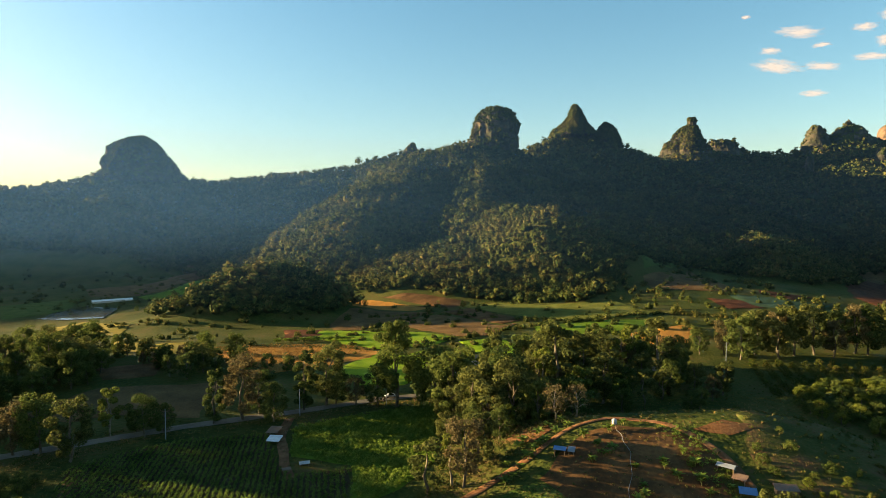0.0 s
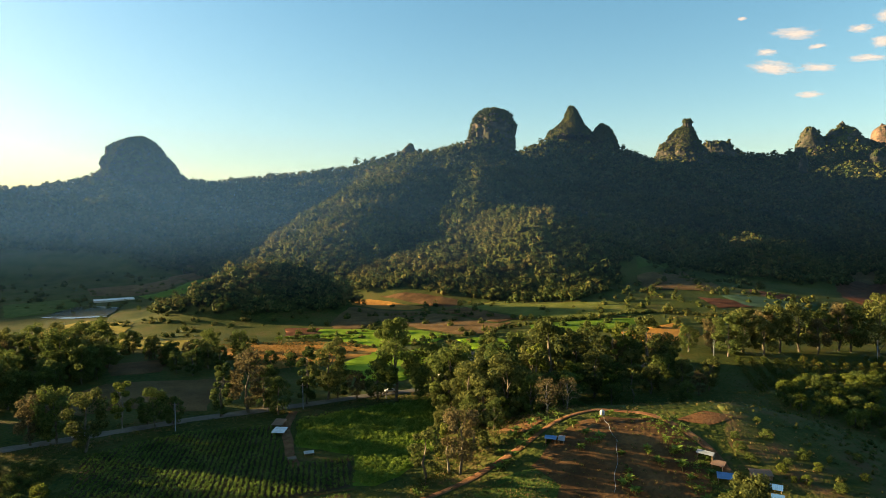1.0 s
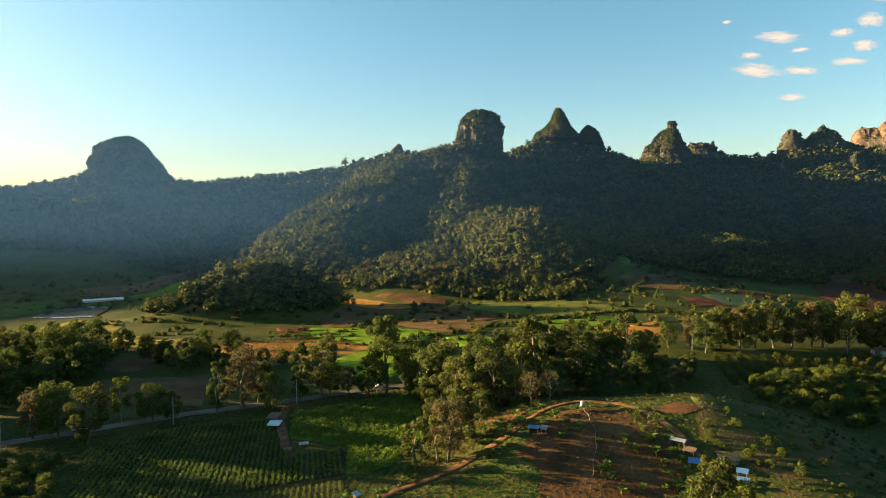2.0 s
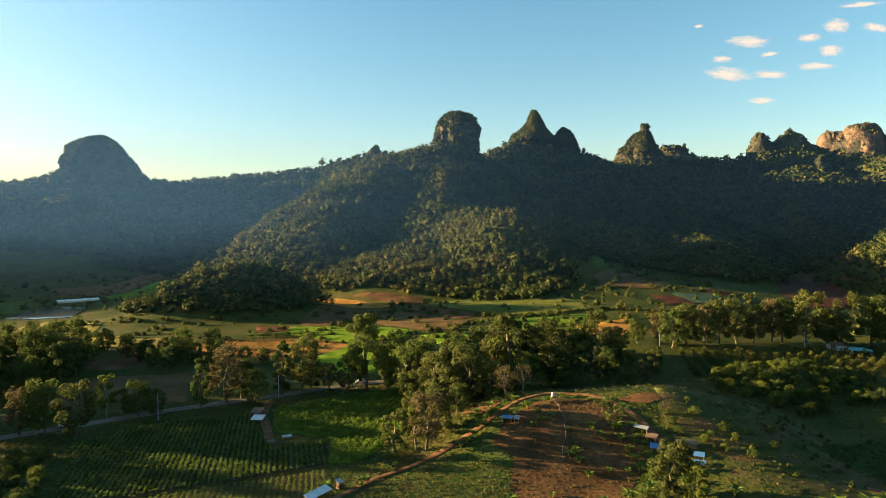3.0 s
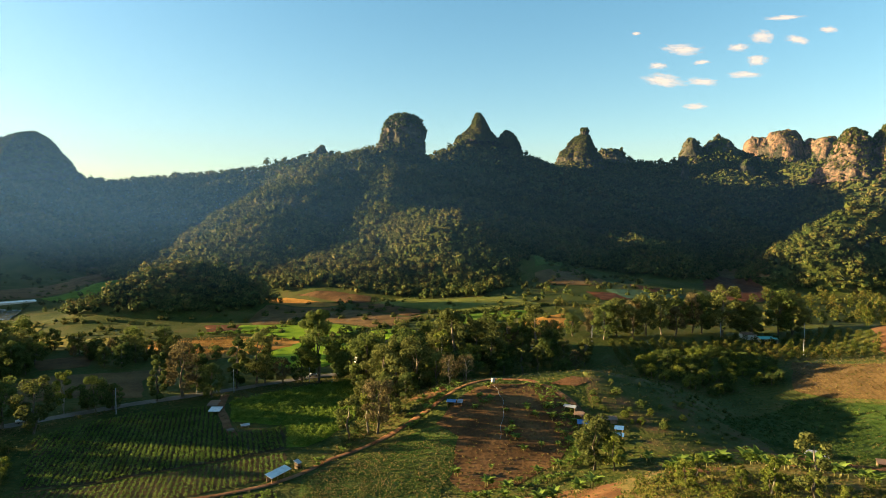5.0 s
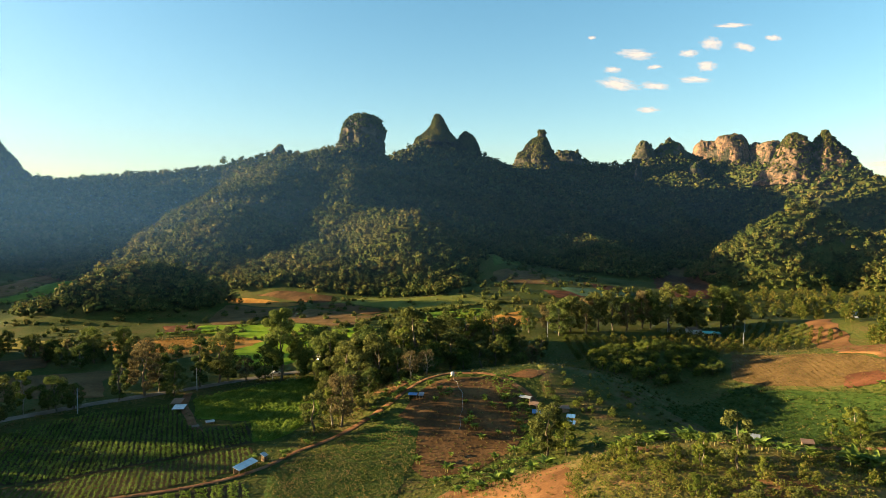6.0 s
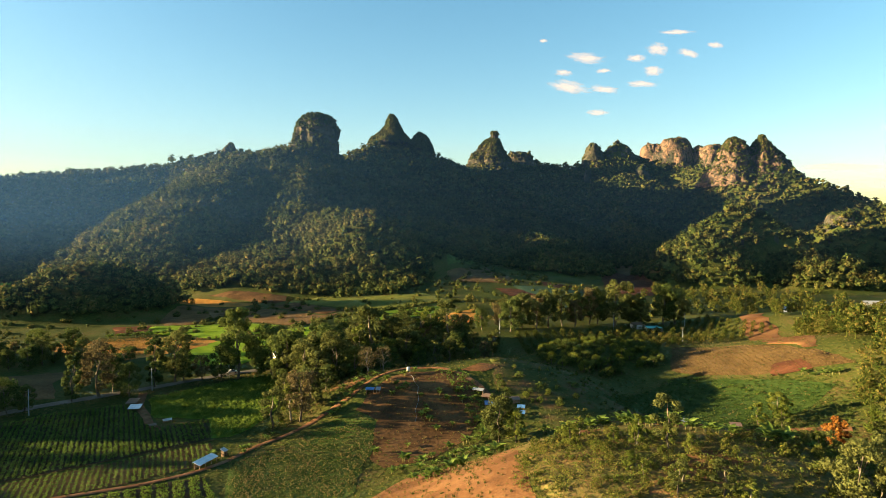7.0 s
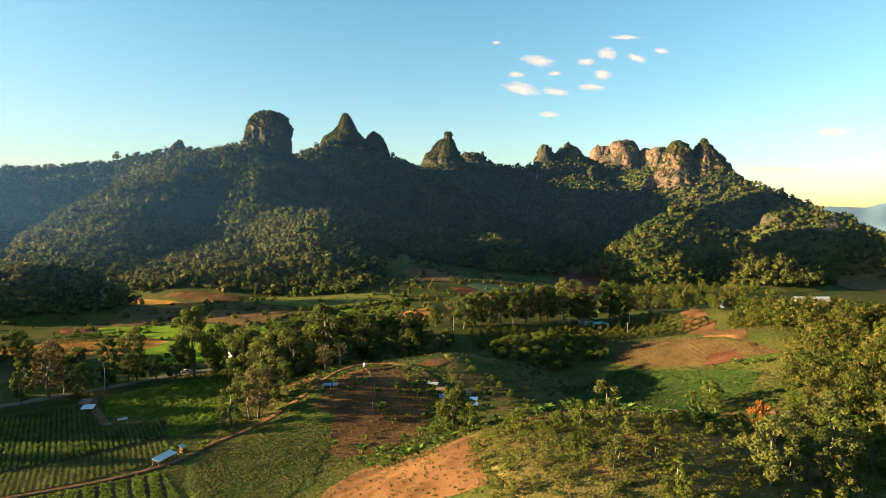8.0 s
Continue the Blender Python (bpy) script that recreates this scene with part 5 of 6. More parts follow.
# Weeds and tufts on the bare clay and stubble.
CLAYSLOPE = [(9.9, 72), (17.1, 82.0), (25.5, 89.0), (36.2, 94.4), (45.8, 93.8), (46.5, 80), (41.8, 67.2), (34.6, 54.9), (26, 44), (12, 50)]
p = np.array(scatter(CLAYSLOPE, 1.3, 81))
p = p[gr_rng.random(len(p)) < 0.12 + 1.0 * np.clip(rough(p[:, 0], p[:, 1], 12, 83), 0, 1)]
crop("rough_growth", p, 0.4 + 0.9 * gr_rng.random(len(p)) ** 2, "patchy weeds on the bare clay slope", WEED, LOW)
DRYSTALK = material("dry_stalks", [(0.08, 0.055, 0.024), (0.14, 0.095, 0.04), (0.20, 0.14, 0.06)], 5, 0.6, island=0.3, through=0.2, bump=0)
p = rows_in([(157.4, 160.6), (188.9, 200.5), (193.5, 158.8), (188.0, 113.5), (183.9, 98.4), (165.1, 129.2), (158.3, 146.4)], 25, 1.7, 1.2, 84, 0.25)
crop("dry_crop_rows", p, 0.6 + 0.5 * gr_rng.random(len(p)), "rows of dry corn stalks in the hollow", DRYSTALK, LOW)
p = rows_in([(-117.3, 314.1), (-99.1, 320.2), (-73.8, 322.1), (-48.2, 316.5), (-34.4, 303.5), (-46.3, 286.1), (-57.3, 273.1), (-73.2, 256.0), (-86.2, 269.9)], 15, 2.4, 2.0, 85, 0.3)
CORNDRY = material("ripe_corn", [(0.17, 0.09, 0.026), (0.26, 0.15, 0.042), (0.34, 0.20, 0.07)], 5, 0.6, island=0.3, through=0.2, bump=0)
crop("dry_crop_rows", p, 1.2 + 0.6 * gr_rng.random(len(p)), "rows of ripe tan corn", CORNDRY, LOW)

# Bushes and trees between the eastern fields and over the hillock.
p = np.array(scatter([(190, 262), (330, 300), (430, 330), (390, 400), (300, 430), (232, 432), (205, 330)], 6.5, 91))
p = p[gr_rng.random(len(p)) < 0.22 + 0.7 * np.clip(rough(p[:, 0], p[:, 1], 45, 93), 0, 1)]
p = p[~np.array([inside([(278, 405), (308, 478), (360, 500), (350, 425), (308, 385)], x, y) for x, y in p])]
crop("hedge_bushes", p, 0.9 + 2.6 * gr_rng.random(len(p)) ** 2, "dark bushes and small trees between the eastern fields", FOREST, FAR_CROWNS, -0.6)
spots = scatter([(240, 285), (330, 300), (470, 340), (440, 400), (330, 395), (280, 400), (285, 330)], 19, 94)
wood("valley_trees", spots, [tree_rng.uniform(6, 10) for _ in spots], "scattered broadleaf trees on the eastern valley floor", ["tall"], WOODLEAF)
p = np.array(scatter([(66, 122), (72, 150), (92, 166), (112, 158), (124, 128), (116, 100), (88, 106)], 3.4, 95))
p = p[gr_rng.random(len(p)) < 0.3]
crop("hedge_bushes", p, 0.4 + 0.5 * gr_rng.random(len(p)) ** 2, "small dark bushes over the hillock", FOREST, FAR_CROWNS, -0.2)
for x, y in [(64, 112), (68, 116), (60, 110), (58, 118), (62, 120), (56, 112), (66, 106), (72, 104), (78, 100), (84, 98), (28, 96), (34, 100), (30, 104), (38, 104), (44, 108), (50, 110)]:
    copy_thing(ban_rng.choice(BANANAS), place(x, y, ban_rng.uniform(0.8, 1.25), ban_rng.uniform(0, 360)))
p = np.array(scatter([(140, 425), (240, 425), (265, 520), (240, 575), (190, 590), (150, 530)], 6, 96))
p = p[gr_rng.random(len(p)) < 0.15 + 0.7 * np.clip(rough(p[:, 0], p[:, 1], 40, 97), 0, 1)]
crop("hedge_bushes", p, 0.9 + 2.4 * gr_rng.random(len(p)) ** 2, "dark bushes round the hillside clearing", FOREST, FAR_CROWNS, -0.6)
p = np.array(scatter([(-460, 520), (-330, 500), (-230, 470), (-190, 560), (-250, 650), (-330, 760), (-520, 740)], 9, 98))
p = p[gr_rng.random(len(p)) < 0.06 + 0.5 * np.clip(rough(p[:, 0], p[:, 1], 60, 99), 0, 1)]
crop("hedge_bushes", p, 1.2 + 2.6 * gr_rng.random(len(p)) ** 2, "bushes and tree lines in the western valley", FOREST, FAR_CROWNS, -0.6)

# ---- sheds, tanks, cars and poles ----
def paint(name, colour, rough_low=0.35, rough_high=0.6, metal=0.0):
    dark = tuple(c * 0.72 for c in colour)
    return material(name, [dark, colour, tuple(min(0.9, c * 1.12) for c in colour)], 1.5, 0.25, rough_low, rough_high, bump=0.15, bump_size=0.02, metal=metal)


BLUE = paint("blue_sheet", (0.07, 0.20, 0.42))
GREY = paint("grey_sheet", (0.22, 0.25, 0.29))
WHITE = paint("white_sheet", (0.42, 0.43, 0.44))
CLEAN = paint("clean_white_sheet", (0.72, 0.74, 0.76))
RUSTY = paint("rusty_sheet", (0.17, 0.11, 0.08))
TEALROOF = paint("teal_sheet", (0.06, 0.42, 0.40))
WOOD = material("weathered_boards", [(0.12, 0.08, 0.05), (0.20, 0.14, 0.09), (0.28, 0.21, 0.15)], 0.8, 0.12, bump=0.4, bump_size=0.02)
WALLPALE = paint("plastered_wall", (0.55, 0.50, 0.44), 0.7, 0.9)
GLASS = paint("dark_glass", (0.03, 0.035, 0.04), 0.05, 0.12)
RUBBER = paint("black_rubber", (0.02, 0.02, 0.02), 0.7, 0.9)


def box(bm, x0, y0, z0, x1, y1, z1):
    v = [bm.verts.new(p) for p in ((x0, y0, z0), (x1, y0, z0), (x1, y1, z0), (x0, y1, z0), (x0, y0, z1), (x1, y0, z1), (x1, y1, z1), (x0, y1, z1))]
    for f in ((0, 3, 2, 1), (4, 5, 6, 7), (0, 1, 5, 4), (1, 2, 6, 5), (2, 3, 7, 6), (3, 0, 4, 7)):
        bm.faces.new([v[k] for k in f])


def sheet_roof(parent, along, y0, z0, y1, z1, mat, name="roof_panel", label="", thick=0.05, pitch=0.38):
    """A corrugated sheet from (y0, z0) to (y1, z1), as long as along, with ribs of real depth."""
    bm = bmesh.new()
    n = max(6, int(along / pitch * 2))
    tops, lows = [], []
    for k in range(n + 1):
        x = -along / 2 + along * k / n
        d = 0.02 if k % 2 else 0.0
        tops.append((bm.verts.new((x, y0, z0 + d + thick)), bm.verts.new((x, y1, z1 + d + thick))))
        lows.append((bm.verts.new((x, y0, z0 + d)), bm.verts.new((x, y1, z1 + d))))
    for a, b, c, e in zip(tops, tops[1:], lows, lows[1:]):
        bm.faces.new((a[0], b[0], b[1], a[1]))
        bm.faces.new((c[0], c[1], e[1], e[0]))
        bm.faces.new((a[0], c[0], e[0], b[0]))
        bm.faces.new((a[1], b[1], e[1], c[1]))
    for a, c in ((tops[0], lows[0]), (tops[-1], lows[-1])):
        bm.faces.new((a[0], a[1], c[1], c[0]))
    bmesh.ops.recalc_face_normals(bm, faces=bm.faces[:])
    return part(name, bm, mat, parent, label)


def shed(x, y, turn, long, deep, eave, ridge, roof, label, walls=None, sides=("back",), roof_two=None, lift=0.0, name="shed"):
    """A farm shed on posts with a gabled sheet roof and boarded sides."""
    thing = tagged(new(name), label, name.replace("_", " "))
    thing.matrix_basis = Matrix.Translation((x, y, float(height(x, y)) + lift)) @ Matrix.Rotation(radians(turn), 4, "Z")
    over = 0.22
    if name == "shed":
        long, deep, eave, ridge = long * 0.70, deep * 0.70, eave * 0.6, ridge * 0.6
    mid = 0 if ridge else deep / 2
    if ridge:
        rise = ridge - eave
        sheet_roof(thing, long + 2 * over, -deep / 2 - over, eave - rise * over / (deep / 2), 0.04, ridge, roof)
        sheet_roof(thing, long + 2 * over, deep / 2 + over, eave - rise * over / (deep / 2), -0.04, ridge, roof_two or roof)
    else:
        sheet_roof(thing, long + 2 * over, -deep / 2 - over, eave - 0.15, deep / 2 + over, eave + 0.5, roof)
    for px in np.linspace(-long / 2 + 0.1, long / 2 - 0.1, max(2, round(long / 2.6) + 1)):
        for py in (-deep / 2 + 0.1, deep / 2 - 0.1):
            bm = bmesh.new()
            box(bm, px - 0.07, py - 0.07, -0.8, px + 0.07, py + 0.07, eave + (0.4 if not ridge and py > 0 else 0.0))
            part("post", bm, WOOD, thing)
    spans = {"back": (-long / 2, deep / 2 - 0.06, long / 2, deep / 2), "front": (-long / 2, -deep / 2, long / 2, -deep / 2 + 0.06),
             "west": (-long / 2, -deep / 2, -long / 2 + 0.06, deep / 2), "east": (long / 2 - 0.06, -deep / 2, long / 2, deep / 2)}
    for s in sides:
        x0, y0, x1, y1 = spans[s]
        n = max(2, int(max(x1 - x0, y1 - y0) / 0.9))
        for k in range(n):
            bm = bmesh.new()
            if x1 - x0 > y1 - y0:
                box(bm, x0 + (x1 - x0) * k / n + 0.015, y0, -0.5, x0 + (x1 - x0) * (k + 1) / n - 0.015, y1, eave - 0.12 + 0.04 * (k % 2))
            else:
                box(bm, x0, y0 + (y1 - y0) * k / n + 0.015, -0.5, x1, y0 + (y1 - y0) * (k + 1) / n - 0.015, eave - 0.12 + 0.04 * (k % 2))
            part("wall_panel", bm, walls or WOOD, thing)
    return thing


# The blue-roofed farm shed in the cassava with its rust-pink annexe.
shed(-49.6, 178.0, -8, 5.2, 4.4, 2.3, 0, CLEAN, "farm shed with a bluish white sheet roof and dark open front", sides=("back", "west"), roof_two=CLEAN)
shed(-51.6, 185.0, -8, 4.6, 6.0, 2.4, 0, RUSTY, "faded pink-brown sheet lean-to beside the blue shed", sides=("west",))
shed(-40.9, 156.9, 30, 2.6, 2.2, 1.5, 2.0, RUSTY, "small collapsed brown hut among clutter", sides=("back", "front"))
shed(-37.0, 160.8, 20, 3.4, 2.2, 1.6, 2.2, WHITE, "small hut with a faded sheet roof beside a bush", sides=("back",), roof_two=RUSTY)
shed(-21.8, 119.2, 54, 7.0, 1.9, 1.5, 0, CLEAN, "long low shelter with a white sheet roof beside the dirt track", sides=("back",), name="shelter")
shed(-17.4, 125.2, 52, 1.3, 1.2, 1.6, 0, WHITE, "small timber booth with a pale roof", sides=("back", "east", "west"), name="booth")
shed(27.6, 143.6, -20, 3.6, 3.0, 2.0, 2.7, BLUE, "small field hut with a bright blue sheet roof", sides=("back", "west"))
shed(30.0, 142.4, -20, 1.8, 2.0, 1.6, 0, GREY, "grey sheet lean-to against the blue field hut", sides=())
shed(61.8, 132.4, -42, 5.0, 3.0, 2.0, 2.6, GREY, "grey sheet-roofed hut on the hillock", sides=("back", "east", "west"), roof_two=WHITE)
shed(63.2, 129.2, -42, 3.6, 2.2, 1.7, 0, RUSTY, "pale brown lean-to beside the grey hut", sides=("back",))
shed(63.2, 125.6, -20, 4.4, 2.6, 1.8, 0, BLUE, "small shelter with a light blue roof", sides=("back",))
shed(70.6, 124.6, -10, 6.0, 2.6, 1.9, 0, RUSTY, "long rusty sheet-roofed hut on the hillock", walls=WOOD, sides=("back", "front", "east", "west"))
shed(71.6, 120.2, -30, 3.0, 1.6, 1.5, 0, BLUE, "blue sheet lean-to on the hillside", sides=("back",))
shed(70.4, 117.4, -30, 3.0, 1.6, 1.5, 0, BLUE, "weathered blue sheet lean-to below the huts", sides=("back",))
shed(117.7, 101.0, -40, 7.5, 3.0, 2.2, 0, GREY, "long dark open shed in the hollow", sides=("back",))
shed(128.0, 91.0, -30, 4.0, 2.4, 1.8, 0, RUSTY, "small rusty shed beside the track", sides=("back", "west"))
shed(210.2, 246.0, -12, 8.5, 4.5, 2.4, 0, TEALROOF, "low building with a teal green sheet roof", walls=WALLPALE, sides=("back", "west", "east"), name="house")
shed(206.0, 256.0, -12, 7.0, 5.0, 2.6, 3.8, RUSTY, "house with a rusty red roof among trees", walls=WALLPALE, sides=("front", "back", "west", "east"), name="house")
for x, y, turn, long, roof, tone in [(322, 262, -20, 7, WHITE, "white"), (340, 282, 10, 8, GREY, "grey"), (420, 245, -30, 26, WHITE, "white"), (455, 300, -20, 30, WHITE, "white"), (372, 232, -15, 9, RUSTY, "rust-red")]:
    shed(x, y, turn, long, 6.5, 3.0, 4.8, roof, "far village house with a %s sheet roof" % tone, walls=WALLPALE, sides=("front", "back", "west", "east"), name="house")
shed(-315, 583, 35, 34, 14, 1.4, 2.2, CLEAN, "long white greenhouse roof beside the fish pond", walls=WALLPALE, sides=("front", "back", "west", "east"), name="greenhouse")
shed(2, 244, 20, 6, 5, 2.8, 4.0, WHITE, "pale roofed house behind the grove", walls=WALLPALE, sides=("front", "back", "west", "east"), name="house")
shed(14, 268, 15, 7, 5, 2.8, 4.2, RUSTY, "house with a red-brown roof behind the grove", walls=WALLPALE, sides=("front", "back", "west", "east"), name="house")
shed(-109, 118, 10, 3.6, 2.6, 2.0, 0, BLUE, "small grey-blue roofed hut in the orchard", sides=("back",))


def tank(x, y, mat, label):
    thing = tagged(new("water_tank"), label, "water tank")
    thing.matrix_basis = place(x, y)
    for px, py in ((-0.5, -0.5), (0.5, -0.5), (0.5, 0.5), (-0.5, 0.5)):
        bm = bmesh.new()
        box(bm, px - 0.06, py - 0.06, -0.5, px + 0.06, py + 0.06, 1.5)
        part("leg", bm, WOOD, thing)
    bm = bmesh.new()
    box(bm, -0.7, -0.7, 1.5, 0.7, 0.7, 1.6)
    part("platform", bm, WOOD, thing)
    bm = bmesh.new()
    tube(bm, [(0, 0, 1.6), (0, 0, 1.75), (0, 0, 2.6), (0, 0, 2.8), (0, 0, 2.86)], [0.55, 0.6, 0.6, 0.4, 0.16], 16)
    part("tank", bm, mat, thing, flat=False)
    return thing


tank(41.9, 149.2, WHITE, "pale water tank on a small timber stand")


def hose(line, label):
    """A thin pipe lying on the slope."""
    pts = []
    for (ax, ay), (bx, by) in zip(line, line[1:]):
        pts += [(ax + (bx - ax) * k / 8, ay + (by - ay) * k / 8) for k in range(8)]
    pts.append(line[-1])
    bm = bmesh.new()
    tube(bm, [(x + 0.25 * math.sin(y), y, float(height(x, y)) + 0.32) for x, y in pts], [0.045] * len(pts), 6)
    thing = tagged(new("water_pipe"), label, "pipe")
    part("pipe", bm, GREY, thing, flat=False)
    return thing


hose([(42.4, 148.6), (42.8, 139.5), (42.2, 135.9), (41.0, 132.9), (38.5, 126)], "thin pale water pipe lying down the ploughed slope")


def car(x, y, turn, mat, label):
    thing = tagged(new("car"), label, "car")
    thing.matrix_basis = place(x, y, 1.0, turn, -0.32)
    bm = bmesh.new()
    side = [(-2.1, 0.35), (-2.15, 0.75), (-1.3, 0.92), (-0.75, 1.42), (0.75, 1.45), (1.35, 0.98), (2.05, 0.85), (2.12, 0.4)]
    l = [bm.verts.new((a, -0.82, b)) for a, b in side]
    r = [bm.verts.new((a, 0.82, b)) for a, b in side]
    bm.faces.new(l)
    bm.faces.new(r[::-1])
    for k in range(len(side)):
        j = (k + 1) % len(side)
        bm.faces.new((l[k], r[k], r[j], l[j]))
    bmesh.ops.recalc_face_normals(bm, faces=bm.faces[:])
    bmesh.ops.bevel(bm, geom=bm.edges[:], offset=0.06, segments=2, affect="EDGES")
    body = part("body", bm, mat, thing, flat=False)
    for sy in (-0.835, 0.815):
        bm = bmesh.new()
        box(bm, -0.95, sy, 0.95, 0.95, sy + 0.02, 1.3)
        part("side_window", bm, GLASS, body)
    for wx in (-1.3, 1.3):
        for wy in (-0.75, 0.75):
            bm = bmesh.new()
            tube(bm, [(wx, wy - 0.1, 0.32), (wx, wy + 0.1, 0.32)], [0.32, 0.32], 14)
            part("wheel", bm, RUBBER, thing)
    return thing


car(-109.0, 174.4, 32, WHITE, "white car on the country road")
car(-19.2, 221.4, 20, WHITE, "white car on the road behind the trees")


def pole(x, y, tall, label="concrete utility pole beside the road"):
    thing = tagged(new("utility_pole"), label, "utility pole", "utility poles")
    thing.matrix_basis = place(x, y)
    bm = bmesh.new()
    tube(bm, [(0, 0, -0.5), (0, 0, tall * 0.5), (0, 0, tall)], [0.16, 0.13, 0.09], 8)
    part("post", bm, GREY, thing, flat=False)
    bm = bmesh.new()
    box(bm, -0.9, -0.06, tall - 0.7, 0.9, 0.06, tall - 0.58)
    part("crossarm", bm, WOOD, thing)
    for k in (-0.8, 0.0, 0.8):
        bm = bmesh.new()
        tube(bm, [(k, 0, tall - 0.58), (k, 0, tall - 0.36)], [0.05, 0.03], 6)
        part("insulator", bm, GLASS, thing)
    return thing


for x, y, t in [(-83.1, 181.5, 9), (-122, 158, 9), (-48, 203, 9), (-20.0, 213.5, 9), (20, 229, 9), (120, 259, 9), (190, 256, 9), (232, 247, 8), (205, 214, 8)]:
    pole(x, y, t)

# ---- sky and distance ----
CLOUD = bpy.data.materials.new("thin_cloud")
CLOUD.use_nodes = True
cn, cl = CLOUD.node_tree.nodes, CLOUD.node_tree.links
cn.clear()
co_n = cn.new("ShaderNodeTexCoord")
no_n = cn.new("ShaderNodeTexNoise")
no_n.inputs["Scale"].default_value, no_n.inputs["Detail"].default_value, no_n.inputs["Roughness"].default_value = 3.2, 8, 0.65
of_n = cn.new("ShaderNodeObjectInfo")
ad_n = cn.new("ShaderNodeVectorMath")
ad_n.operation = "ADD"
cl.new(co_n.outputs["Object"], ad_n.inputs[0])
cl.new(of_n.outputs["Location"], ad_n.inputs[1])
cl.new(ad_n.outputs[0], no_n.inputs["Vector"])
ln_n = cn.new("ShaderNodeVectorMath")
ln_n.operation = "LENGTH"
cl.new(co_n.outputs["Object"], ln_n.inputs[0])
fa_n = cn.new("ShaderNodeMapRange")
cl.new(ln_n.outputs["Value"], fa_n.inputs[0])
fa_n.inputs[1].default_value, fa_n.inputs[2].default_value, fa_n.inputs[3].default_value, fa_n.inputs[4].default_value = 0.05, 1.0, 0.42, -0.5
sm_n = cn.new("ShaderNodeMath")
sm_n.operation = "ADD"
cl.new(fa_n.outputs[0], sm_n.inputs[0])
cl.new(no_n.outputs[0], sm_n.inputs[1])
al_n = cn.new("ShaderNodeMapRange")
cl.new(sm_n.outputs[0], al_n.inputs[0])
al_n.inputs[1].default_value, al_n.inputs[2].default_value, al_n.inputs[3].default_value, al_n.inputs[4].default_value = 0.40, 0.82, 0.0, 0.9
em_n, tr_n, mx_n, ou_n = cn.new("ShaderNodeEmission"), cn.new("ShaderNodeBsdfTransparent"), cn.new("ShaderNodeMixShader"), cn.new("ShaderNodeOutputMaterial")
em_n.inputs[0].default_value, em_n.inputs[1].default_value = (1.0, 0.86, 0.78, 1), 0.36
cl.new(al_n.outputs[0], mx_n.inputs[0])
cl.new(tr_n.outputs[0], mx_n.inputs[1])
cl.new(em_n.outputs[0], mx_n.inputs[2])
cl.new(mx_n.outputs[0], ou_n.inputs[0])


def cloud(az, el, wide, tall, tilt=0.0):
    """A thin far cloud: bearing and height in degrees, size in degrees."""
    far = 4500.0
    a, e = radians(az), radians(el)
    way = Vector((math.sin(a) * math.cos(e), math.cos(a) * math.cos(e), math.sin(e)))
    n = 14
    bm = bmesh.new()
    grid = [[bm.verts.new((2 * i / n - 1, 2 * j / n - 1, 0.06 * math.sin(3 * i) * math.cos(2 * j))) for i in range(n + 1)] for j in range(n + 1)]
    for j in range(n):
        for i in range(n):
            bm.faces.new((grid[j][i], grid[j][i + 1], grid[j + 1][i + 1], grid[j + 1][i]))
    ob = part("cloud", bm, CLOUD)
    size = far * math.tan(radians(0.5))
    ob.matrix_basis = look(Vector((0, -30, 62)) + way * far, (0, -30, 62), tilt) @ Matrix.Diagonal((1.25 * wide * size, 1.05 * tall * size, 40, 1))
    return tagged(ob, "small thin pinkish white evening cloud", "cloud", "evening clouds", "structure")


for az_deg, el_deg, w, h, tl in [(29.63, 14.81, 4.93, 1.51, 8), (28.12, 12.44, 4.93, 1.78, 12), (31.18, 12.11, 3.62, 1.09, 8), (34.42, 12.37, 3.95, 0.96, 6), (33.89, 14.53, 2.5, 1.09, 6), (35.7, 15.13, 2.63, 1.78, 10), (27.6, 13.67, 2.37, 0.96, 5), (37.27, 16.35, 3.95, 0.68, 5), (30.7, 10.11, 2.96, 0.96, 3), (38.25, 14.59, 2.63, 1.23, 20), (40.34, 15.02, 1.97, 0.82, 10), (35.38, 13.37, 2.37, 1.51, 8), (25.77, 16.43, 1.05, 0.55, 0), (53.25, 7.5, 3.42, 1.23, 4), (49.44, 4.66, 9.21, 1.09, 3), (52.61, 3.2, 13.16, 1.64, 4), (31.16, 13.66, 1.97, 0.68, 0)]:
    cloud(az_deg, el_deg, w, h, tl)

# Hills on the horizon, past the valley's end; distance haze is painted as pale blue.
FARBLUE = material("haze_blue_hills", [(0.07, 0.13, 0.20), (0.10, 0.17, 0.25), (0.13, 0.21, 0.29)], 300, 60, bump=0.4, bump_size=10)


def far_range(name, az0, az1, far, base, lift, seed, label):
    n, m = 90, 8
    a = np.radians(np.linspace(az0, az1, n))
    crest = base + lift * (rough(np.degrees(a) * 10, np.zeros(n), 90, seed) + 0.4 * rough(np.degrees(a) * 10, np.zeros(n), 22, seed + 3))
    t = np.linspace(0, 1, m)[:, None]
    r = far + 500 * t
    z = -10 + (crest + 10) * t**0.7
    v = np.stack([r * np.sin(a), r * np.cos(a) - 62, z], -1).reshape(-1, 3)
    i = np.arange(n * m).reshape(m, n)
    f = np.stack([i[:-1, :-1], i[:-1, 1:], i[1:, 1:], i[1:, :-1]], -1).reshape(-1, 4)
    return tagged(mesh_object(name, v, f, [FARBLUE]), label, "hills", kind="structure")


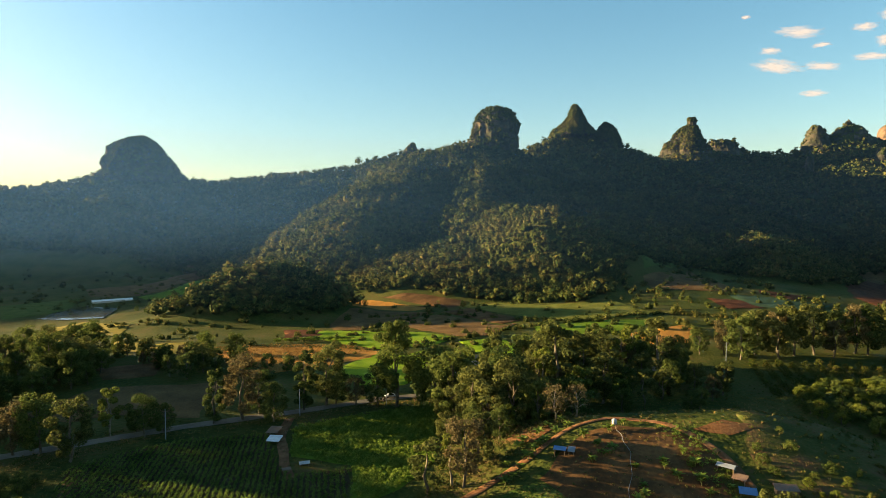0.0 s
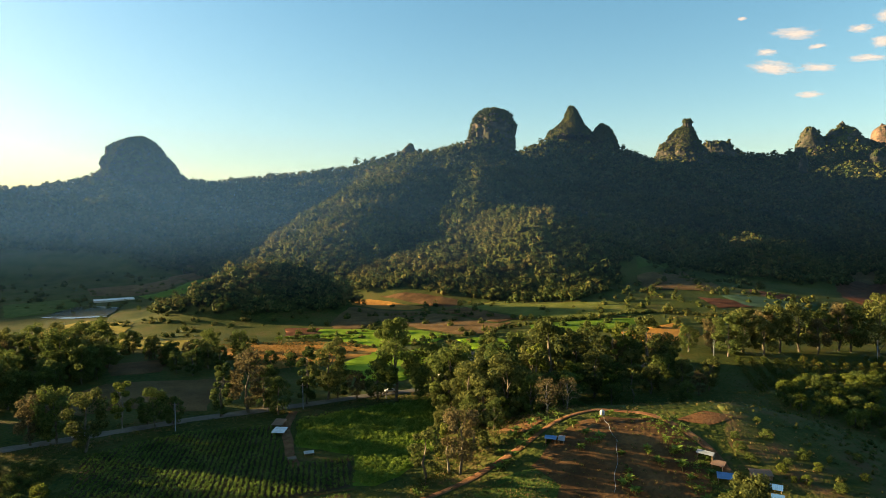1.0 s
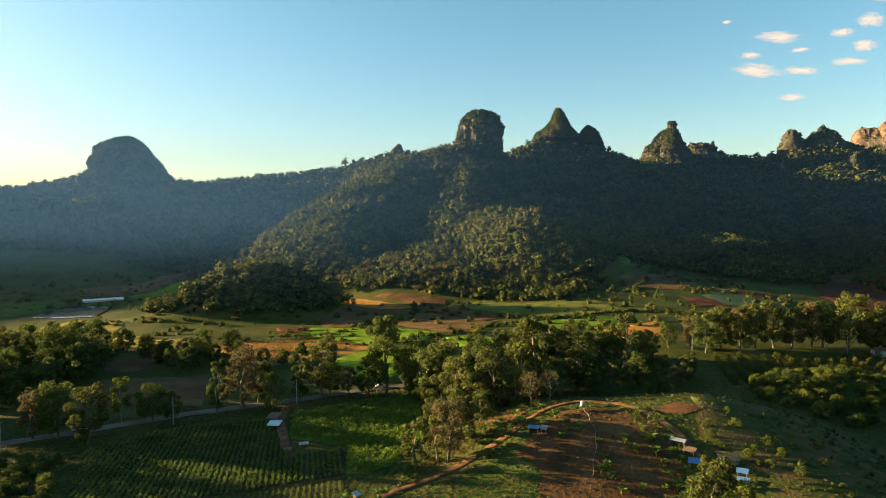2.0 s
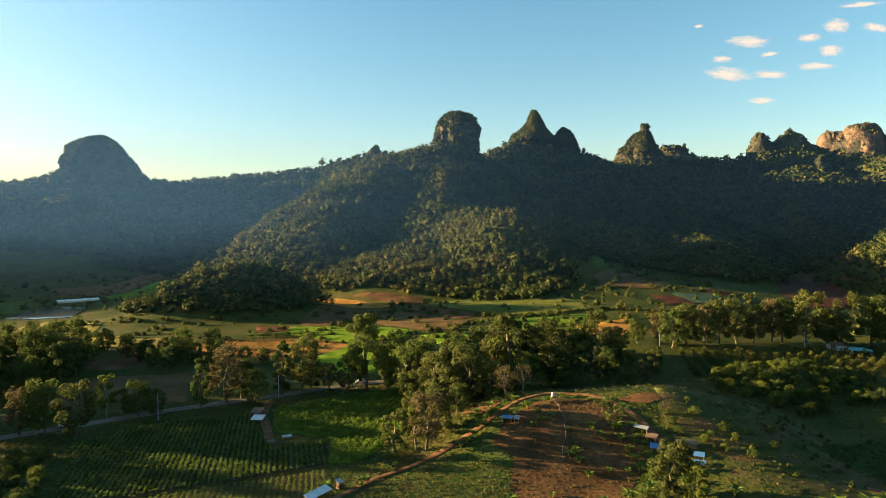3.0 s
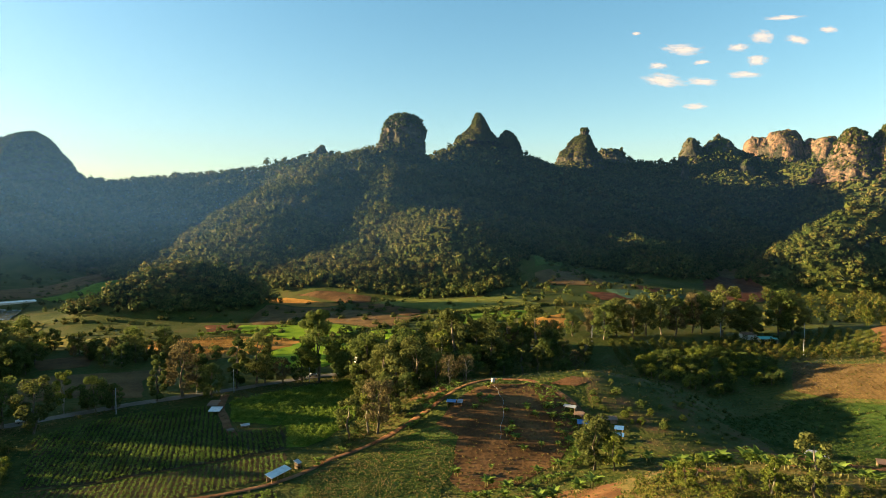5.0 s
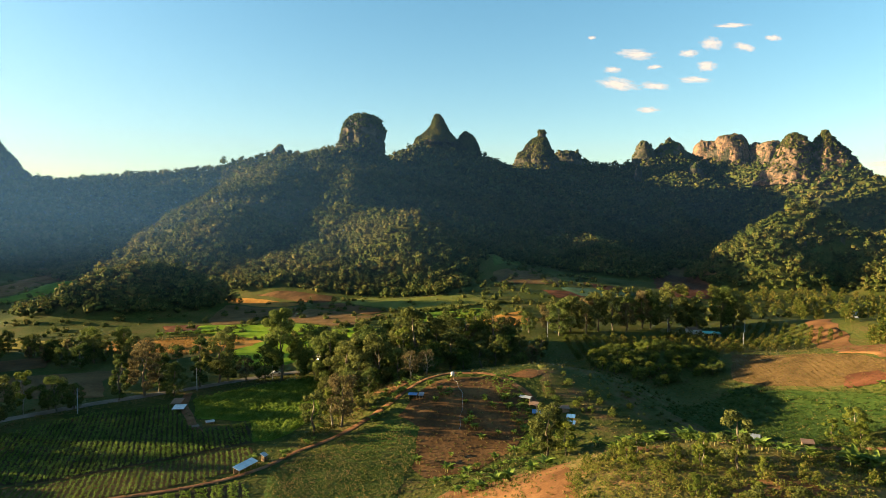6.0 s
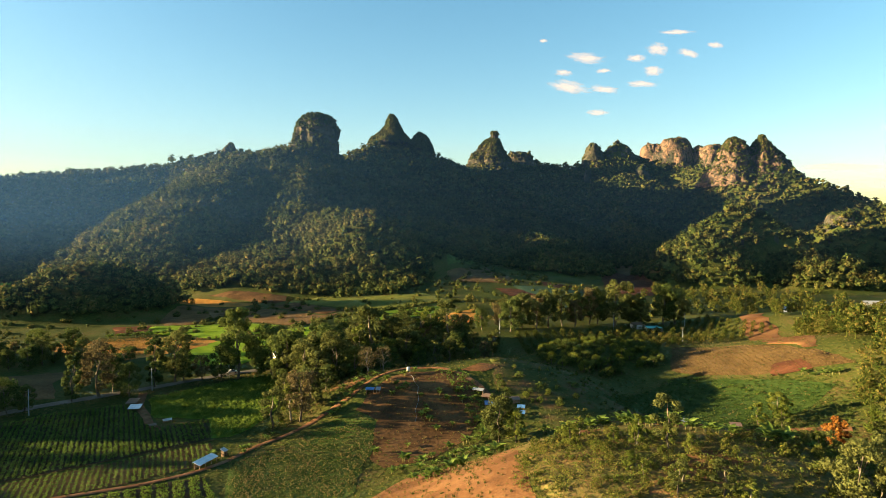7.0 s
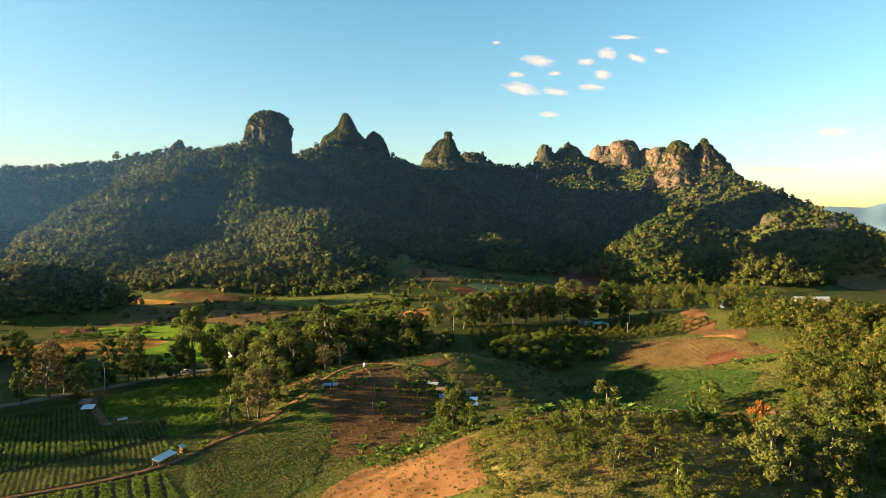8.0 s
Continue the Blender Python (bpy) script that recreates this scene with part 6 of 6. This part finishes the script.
far_range("backdrop", 44, 80, 3600, 190, 60, 5, "hills on the far horizon, distance haze painted as pale blue")

# Thin evening haze imitated by blue, weakly scattering sheets in the valley, densest westward.
HAZE = bpy.data.materials.new("haze_sheet")
HAZE.use_nodes = True
hn, hl = HAZE.node_tree.nodes, HAZE.node_tree.links
hn.clear()
h_tc, h_xyz = hn.new("ShaderNodeTexCoord"), hn.new("ShaderNodeSeparateXYZ")
hl.new(h_tc.outputs["Object"], h_xyz.inputs[0])


def h_ramp(axis, a, b, low, high):
    node = hn.new("ShaderNodeMapRange")
    node.interpolation_type = "SMOOTHSTEP"
    hl.new(h_xyz.outputs[axis], node.inputs[0])
    for k, value in enumerate((a, b, low, high)):
        node.inputs[k + 1].default_value = value
    return node.outputs[0]


def h_times(a, b):
    node = hn.new("ShaderNodeMath")
    node.operation = "MULTIPLY"
    hl.new(a, node.inputs[0])
    hl.new(b, node.inputs[1])
    return node.outputs[0]


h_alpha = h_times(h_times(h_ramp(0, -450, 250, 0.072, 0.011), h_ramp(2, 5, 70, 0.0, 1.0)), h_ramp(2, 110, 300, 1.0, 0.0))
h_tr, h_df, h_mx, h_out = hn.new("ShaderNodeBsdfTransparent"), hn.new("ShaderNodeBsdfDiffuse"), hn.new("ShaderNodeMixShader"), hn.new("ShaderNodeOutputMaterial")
# the blue of the haze is the sheets' own diffuse colour
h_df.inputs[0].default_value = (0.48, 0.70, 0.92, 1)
hl.new(h_alpha, h_mx.inputs[0])
hl.new(h_tr.outputs[0], h_mx.inputs[1])
hl.new(h_df.outputs[0], h_mx.inputs[2])
hl.new(h_mx.outputs[0], h_out.inputs[0])


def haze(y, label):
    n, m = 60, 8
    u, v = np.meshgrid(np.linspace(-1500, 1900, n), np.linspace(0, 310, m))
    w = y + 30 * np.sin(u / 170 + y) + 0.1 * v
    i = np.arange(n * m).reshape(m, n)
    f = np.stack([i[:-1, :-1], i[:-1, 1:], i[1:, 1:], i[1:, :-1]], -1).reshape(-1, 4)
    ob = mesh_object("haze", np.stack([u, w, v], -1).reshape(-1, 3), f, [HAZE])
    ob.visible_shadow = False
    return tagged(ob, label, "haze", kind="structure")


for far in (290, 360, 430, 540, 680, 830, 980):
    haze(far, "thin blue sheet imitating evening haze across the valley")
